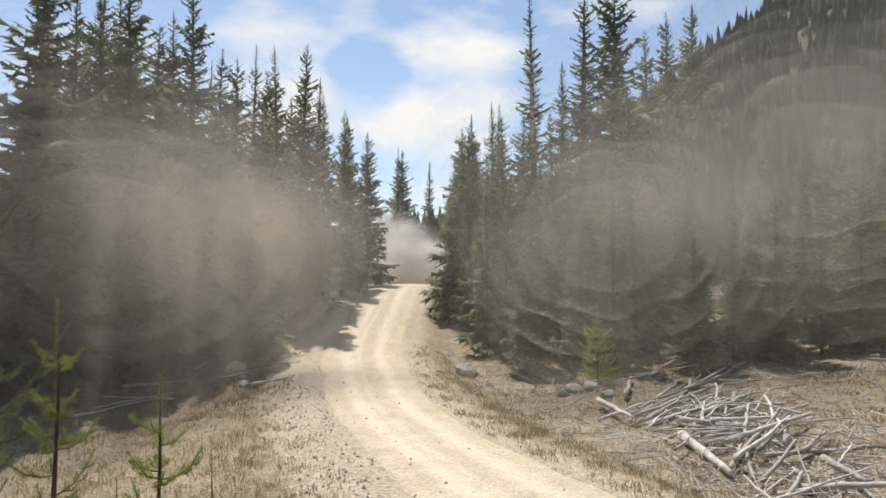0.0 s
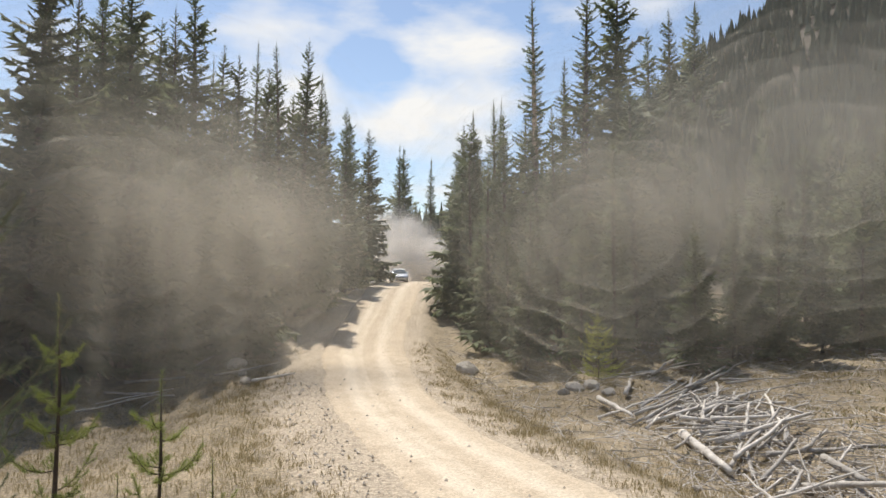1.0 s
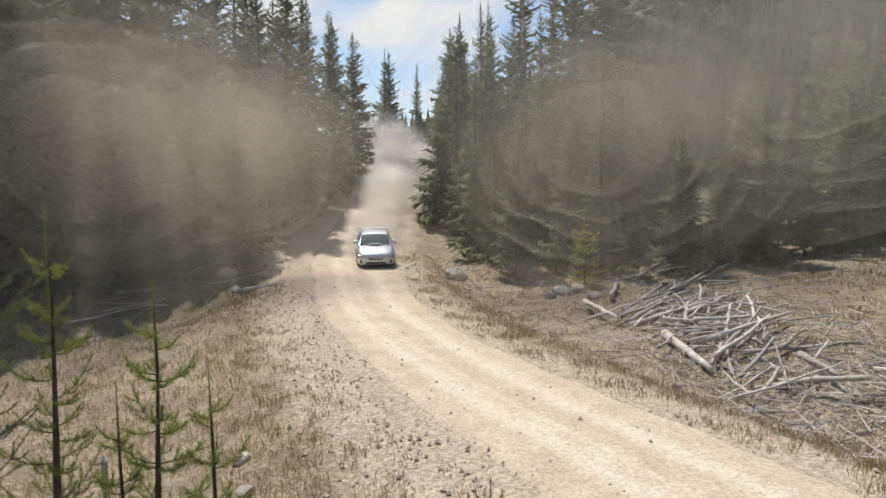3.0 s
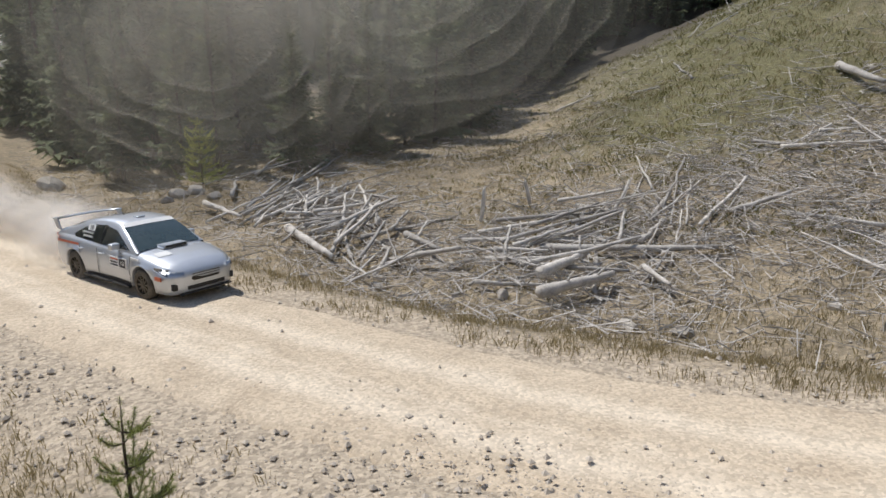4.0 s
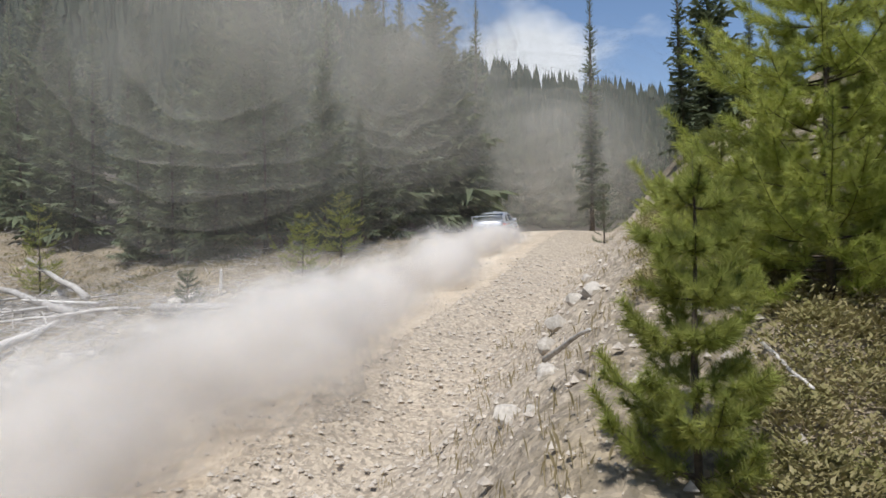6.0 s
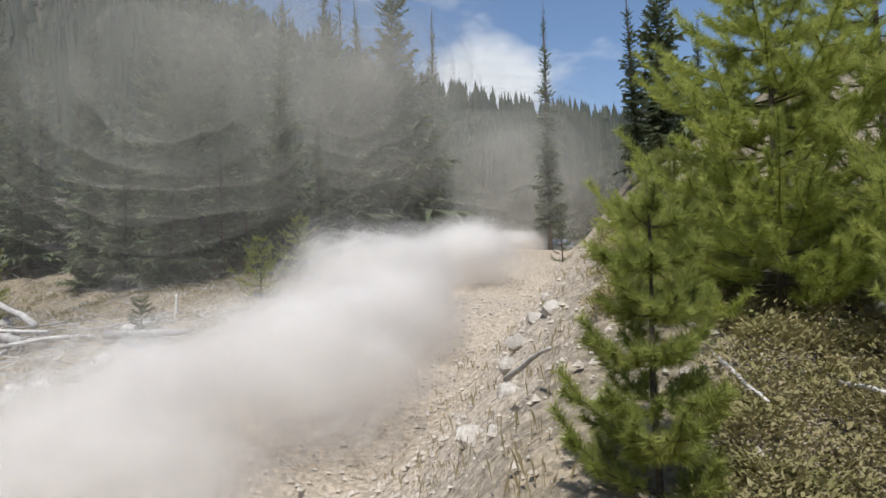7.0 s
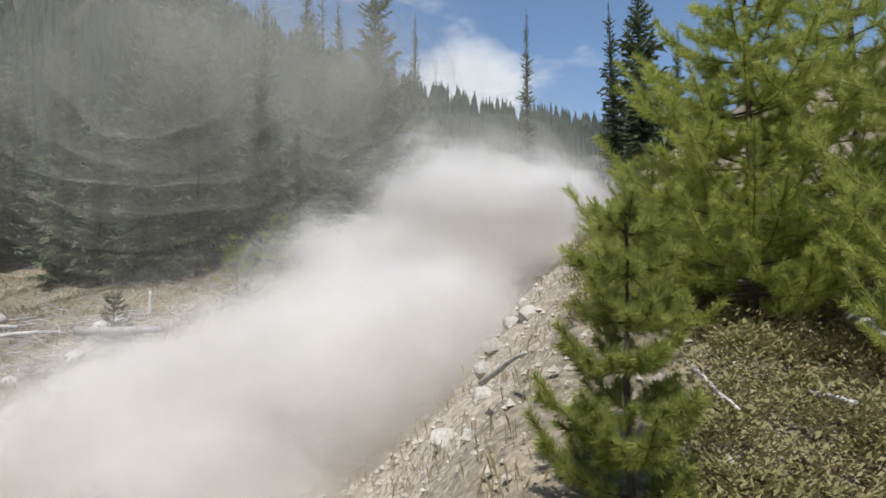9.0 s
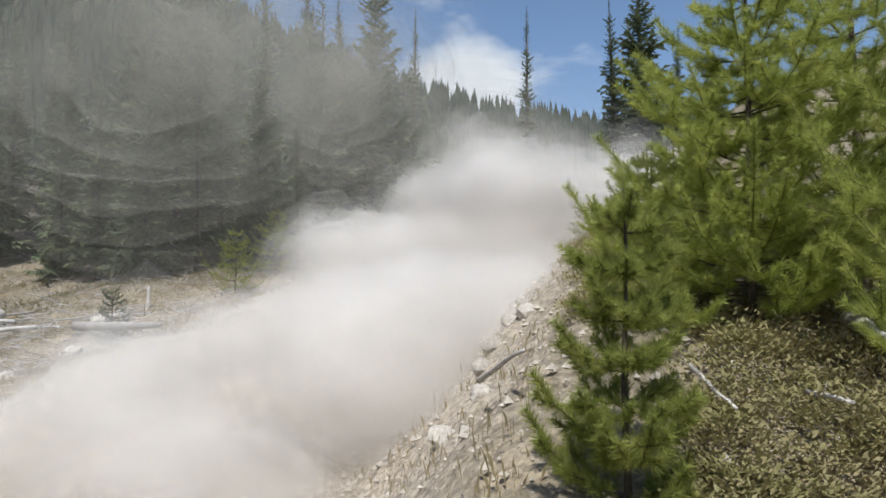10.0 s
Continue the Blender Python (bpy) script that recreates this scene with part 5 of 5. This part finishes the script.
# ---- airborne dust ----
def billow(seed, shells=(1.26, 1.19, 1.12, 1.05, 0.98, 0.91, 0.84, 0.76, 0.67, 0.57, 0.45, 0.3), rough=0.34, squash=(1, 1, 1), detail=4, floor=0.05):
    """A cloud of nested uneven shells, radius about one."""
    bm = bmesh.new()
    for k, q in enumerate(shells):
        made = bmesh.ops.create_icosphere(bm, subdivisions=detail, radius=1.0)["verts"]
        shift = Vector((seed * 5.1, k * 1.7, seed - k))
        for v in made:
            n = v.co.normalized()
            w = 1 + rough * (noise.noise(n * 1.6 + shift) + 0.55 * noise.noise(n * 3.7 + shift) + 0.3 * noise.noise(n * 8 + shift))
            v.co = Vector((n.x * squash[0], n.y * squash[1], n.z * squash[2])) * q * w
    me = bpy.data.meshes.new("dust_cloud")
    bm.to_mesh(me)
    bm.free()
    me.polygons.foreach_set("use_smooth", [True] * len(me.polygons))
    each = len(me.vertices) // len(shells)
    dense = me.attributes.new("shell", "FLOAT", "POINT")
    dense.data.foreach_set("value", np.repeat([floor + (1 - floor) * (k / (len(shells) - 1)) ** 1.5 for k in range(len(shells))], each).astype(np.float32))
    return me


BILLOWS = [billow(k, detail=3) for k in range(5)]
VEILS = [billow(20 + k, (1.22, 1.13, 1.04, 0.95, 0.86, 0.77, 0.67, 0.56, 0.44, 0.3), 0.12, floor=0.06) for k in range(3)]


def dust_cloud(k, size, label):
    ob = tagged(part("dust_cloud", BILLOWS[k % 5], DUST), label, "dust", "dust clouds")
    ob.scale = (size, size * 0.95, size * 0.8)
    return ob


def haze(az, d, up, wide, deep, tall, k):
    """A thin veil of old dust hanging before the trees; degrees, plan units, metres."""
    ob = tagged(part("dust_haze", VEILS[k], HAZE), "thin grey veil of dust hanging before the forest", "dust", "dust veils")
    x, y = spot(az, d)
    ob.matrix_basis = pose(x, y, GROW * float(lie(*polar(az, d))) + up, 0, 0, az)
    ob.scale = (wide, deep, tall)


haze(25, 28, 6.8, 12, 2.4, 9.0, 0)
haze(14.5, 29.5, 5.6, 7, 2.4, 7.0, 1)
haze(-13, 27.5, 6.2, 9.5, 2.4, 7.8, 2)
haze(-28, 31, 8.5, 12, 2.4, 9.5, 0)
haze(-78, 52, 5.0, 20, 4.0, 8.0, 2)
haze(-150, 46, 6.5, 12, 4.0, 7.5, 2)
haze(-153, 52, 4.5, 9, 4.0, 6.0, 1)
haze(-125, 25.5, 8.5, 11, 1.6, 8.5, 0)
haze(-139, 32, 8.5, 8, 2.0, 7.0, 2)


# ---- what moves ----
# seconds, x, y, heading in degrees (right of north), of the car
DRIVE = [(0.0, *spot(8.6, 100)), (0.5, *spot(4.6, 82)), (1.0, *spot(3.6, 69)), (1.5, *spot(3.15, 56.6)), (2.0, *spot(3.4, 45.5)), (2.2, *spot(3.75, 41.5)), (2.6, *spot(4.5, 36)), (3.0, *spot(4.6, 31.6)),
         (3.3, -2.2, 31.3), (3.5, -1.35, 27.6), (3.7, 0.1, 23.6), (4.0, 2.2, 17.1), (4.3, 5.28, 10.5), (4.5, 7.45, 5.25), (4.7, 9.4, 0.0), (4.8, 9.85, -2.6), (5.0, 11.1, -7.5),
         (5.2, 13.5, -13.1), (5.5, 16.0, -20.3), (5.8, 18.8, -27.3), (6.2, *spot(-148.0, 38)), (6.8, *spot(-153, 51)), (7.6, *spot(-160, 68)), (8.6, *spot(-168, 88)), (10.0, *spot(-170, 95))]
HEADING = {3.3: -169, 3.5: -168, 3.7: -163, 4.0: -156.5, 4.3: -150.6, 4.5: -150.8, 4.7: -157, 4.8: -160.5, 5.0: -163.5, 5.2: -162, 5.5: -157, 5.8: -155}


def drive_rows():
    rows, d = [], np.array(DRIVE)
    for i, (t, x, y) in enumerate(d):
        a, b = d[max(i - 1, 0)], d[min(i + 1, len(d) - 1)]
        way = Vector((b[1] - a[1], b[2] - a[2])).normalized()
        yaw = math.degrees(math.atan2(-way.x, way.y))
        yaw = HEADING.get(float(t), yaw)
        front = GROW * CENTRE[np.argmin(np.hypot(GROW * CENTRE[:, 0] - x - 1.3 * way.x, GROW * CENTRE[:, 1] - y - 1.3 * way.y)), 2]
        back = GROW * CENTRE[np.argmin(np.hypot(GROW * CENTRE[:, 0] - x + 1.3 * way.x, GROW * CENTRE[:, 1] - y + 1.3 * way.y)), 2]
        rows.append((float(t), pose(x, y, float(front + back) / 2, math.degrees(math.atan2(front - back, 2.6)), 0, yaw)))
    return rows


def plume():
    """Clouds that well up out of the road behind the car and drift."""
    r = random.Random(5)
    d = np.array(DRIVE)
    gone = np.concatenate([[0], np.cumsum(np.hypot(*np.diff(d[:, 1:3], axis=0).T))])
    k = 0
    for q in np.arange(25.0, gone[-1] - 45, 1.75):
        t = float(np.interp(q, gone, d[:, 0]))
        x, y = float(np.interp(q, gone, d[:, 1])), float(np.interp(q, gone, d[:, 2]))
        z = GROW * float(road_place(np.array(x / GROW), np.array(y / GROW))[1])
        wave = [(t - 0.02, r.uniform(1.0, 1.4), 0.12, 0.28, 1.2), (t + 0.35, r.uniform(1.5, 2.0), 0.8, 0.55 if y > 14 else 0.4, 4.2)]
        if y < -5:
            wave.append((t + 1.0, r.uniform(2.1, 2.7), 1.6, 0.2 if y > -13 else 0.7, 8.5))
        for start, size, spell, lift, drift in wave:
            if start > 9.0:
                k += 1
                continue
            ob = dust_cloud(k, size, "pale billowing dust raised by the car")
            ax, ay = x + r.gauss(0, 0.35), y + r.gauss(0, 0.35)
            a, turn = r.uniform(0, 360), r.uniform(-25, 25)
            wind = drift * (r.uniform(0.1, 1.3) if y < 8 else r.uniform(-0.25, 0.25))
            wx, wy = -0.84 * wind, -0.54 * wind
            low, high = z - 1.35 * size, z + lift * size
            rows = [(0.0, pose(ax, ay, low, 0, 0, a)), (start, pose(ax, ay, low, 0, 0, a)), (start + spell, pose(ax + 0.35 * wx, ay + 0.35 * wy, high, 0, 0, a + 0.3 * turn))]
            rows.append((10.0, pose(ax + wx, ay + wy, high + (0.05 if y < -13 else 0.0) * drift * (10 - start), 0, 0, a + turn)))
            if start + spell < 9.9:
                walk(ob, rows)
            k += 1
    # older dust left over the crest by the car before
    for k, (az, dist, up, size) in enumerate(((5.4, 84, 1.5, 3.6), (4.0, 86, 2.5, 4.2), (1.8, 85, 1.5, 3.8), (0.2, 86, 3.0, 3.8), (5.8, 88, 4.5, 3.8), (2.8, 90, 5.5, 4.4), (-0.4, 84, 0.8, 2.6), (4.6, 92, 8.0, 4.0), (5.5, 80.5, 1.5, 2.6), (4.1, 81, 3.0, 3.0), (2.0, 81, 2.2, 2.8), (0.7, 82, 3.5, 2.8), (3.2, 82, 6.0, 3.0))):
        ob = dust_cloud(k, size, "pale dust hanging over the crest of the road")
        x, y = spot(az, dist)
        z = GROW * 3.4 + up
        walk(ob, [(0.0, pose(x, y, z, 0, 0, 50 * k)), (10.0, pose(x + 1.5, y, z + 1.2, 0, 0, 50 * k + 20))])


def motions():
    plume()
    walk(CAR, drive_rows())
    for k, w in enumerate(WHEELS):
        x, y, z = w.location
        walk(w, [(t / 10, pose(x, y, z, -80.0 * t, 0, 0)) for t in range(101)])


motions()
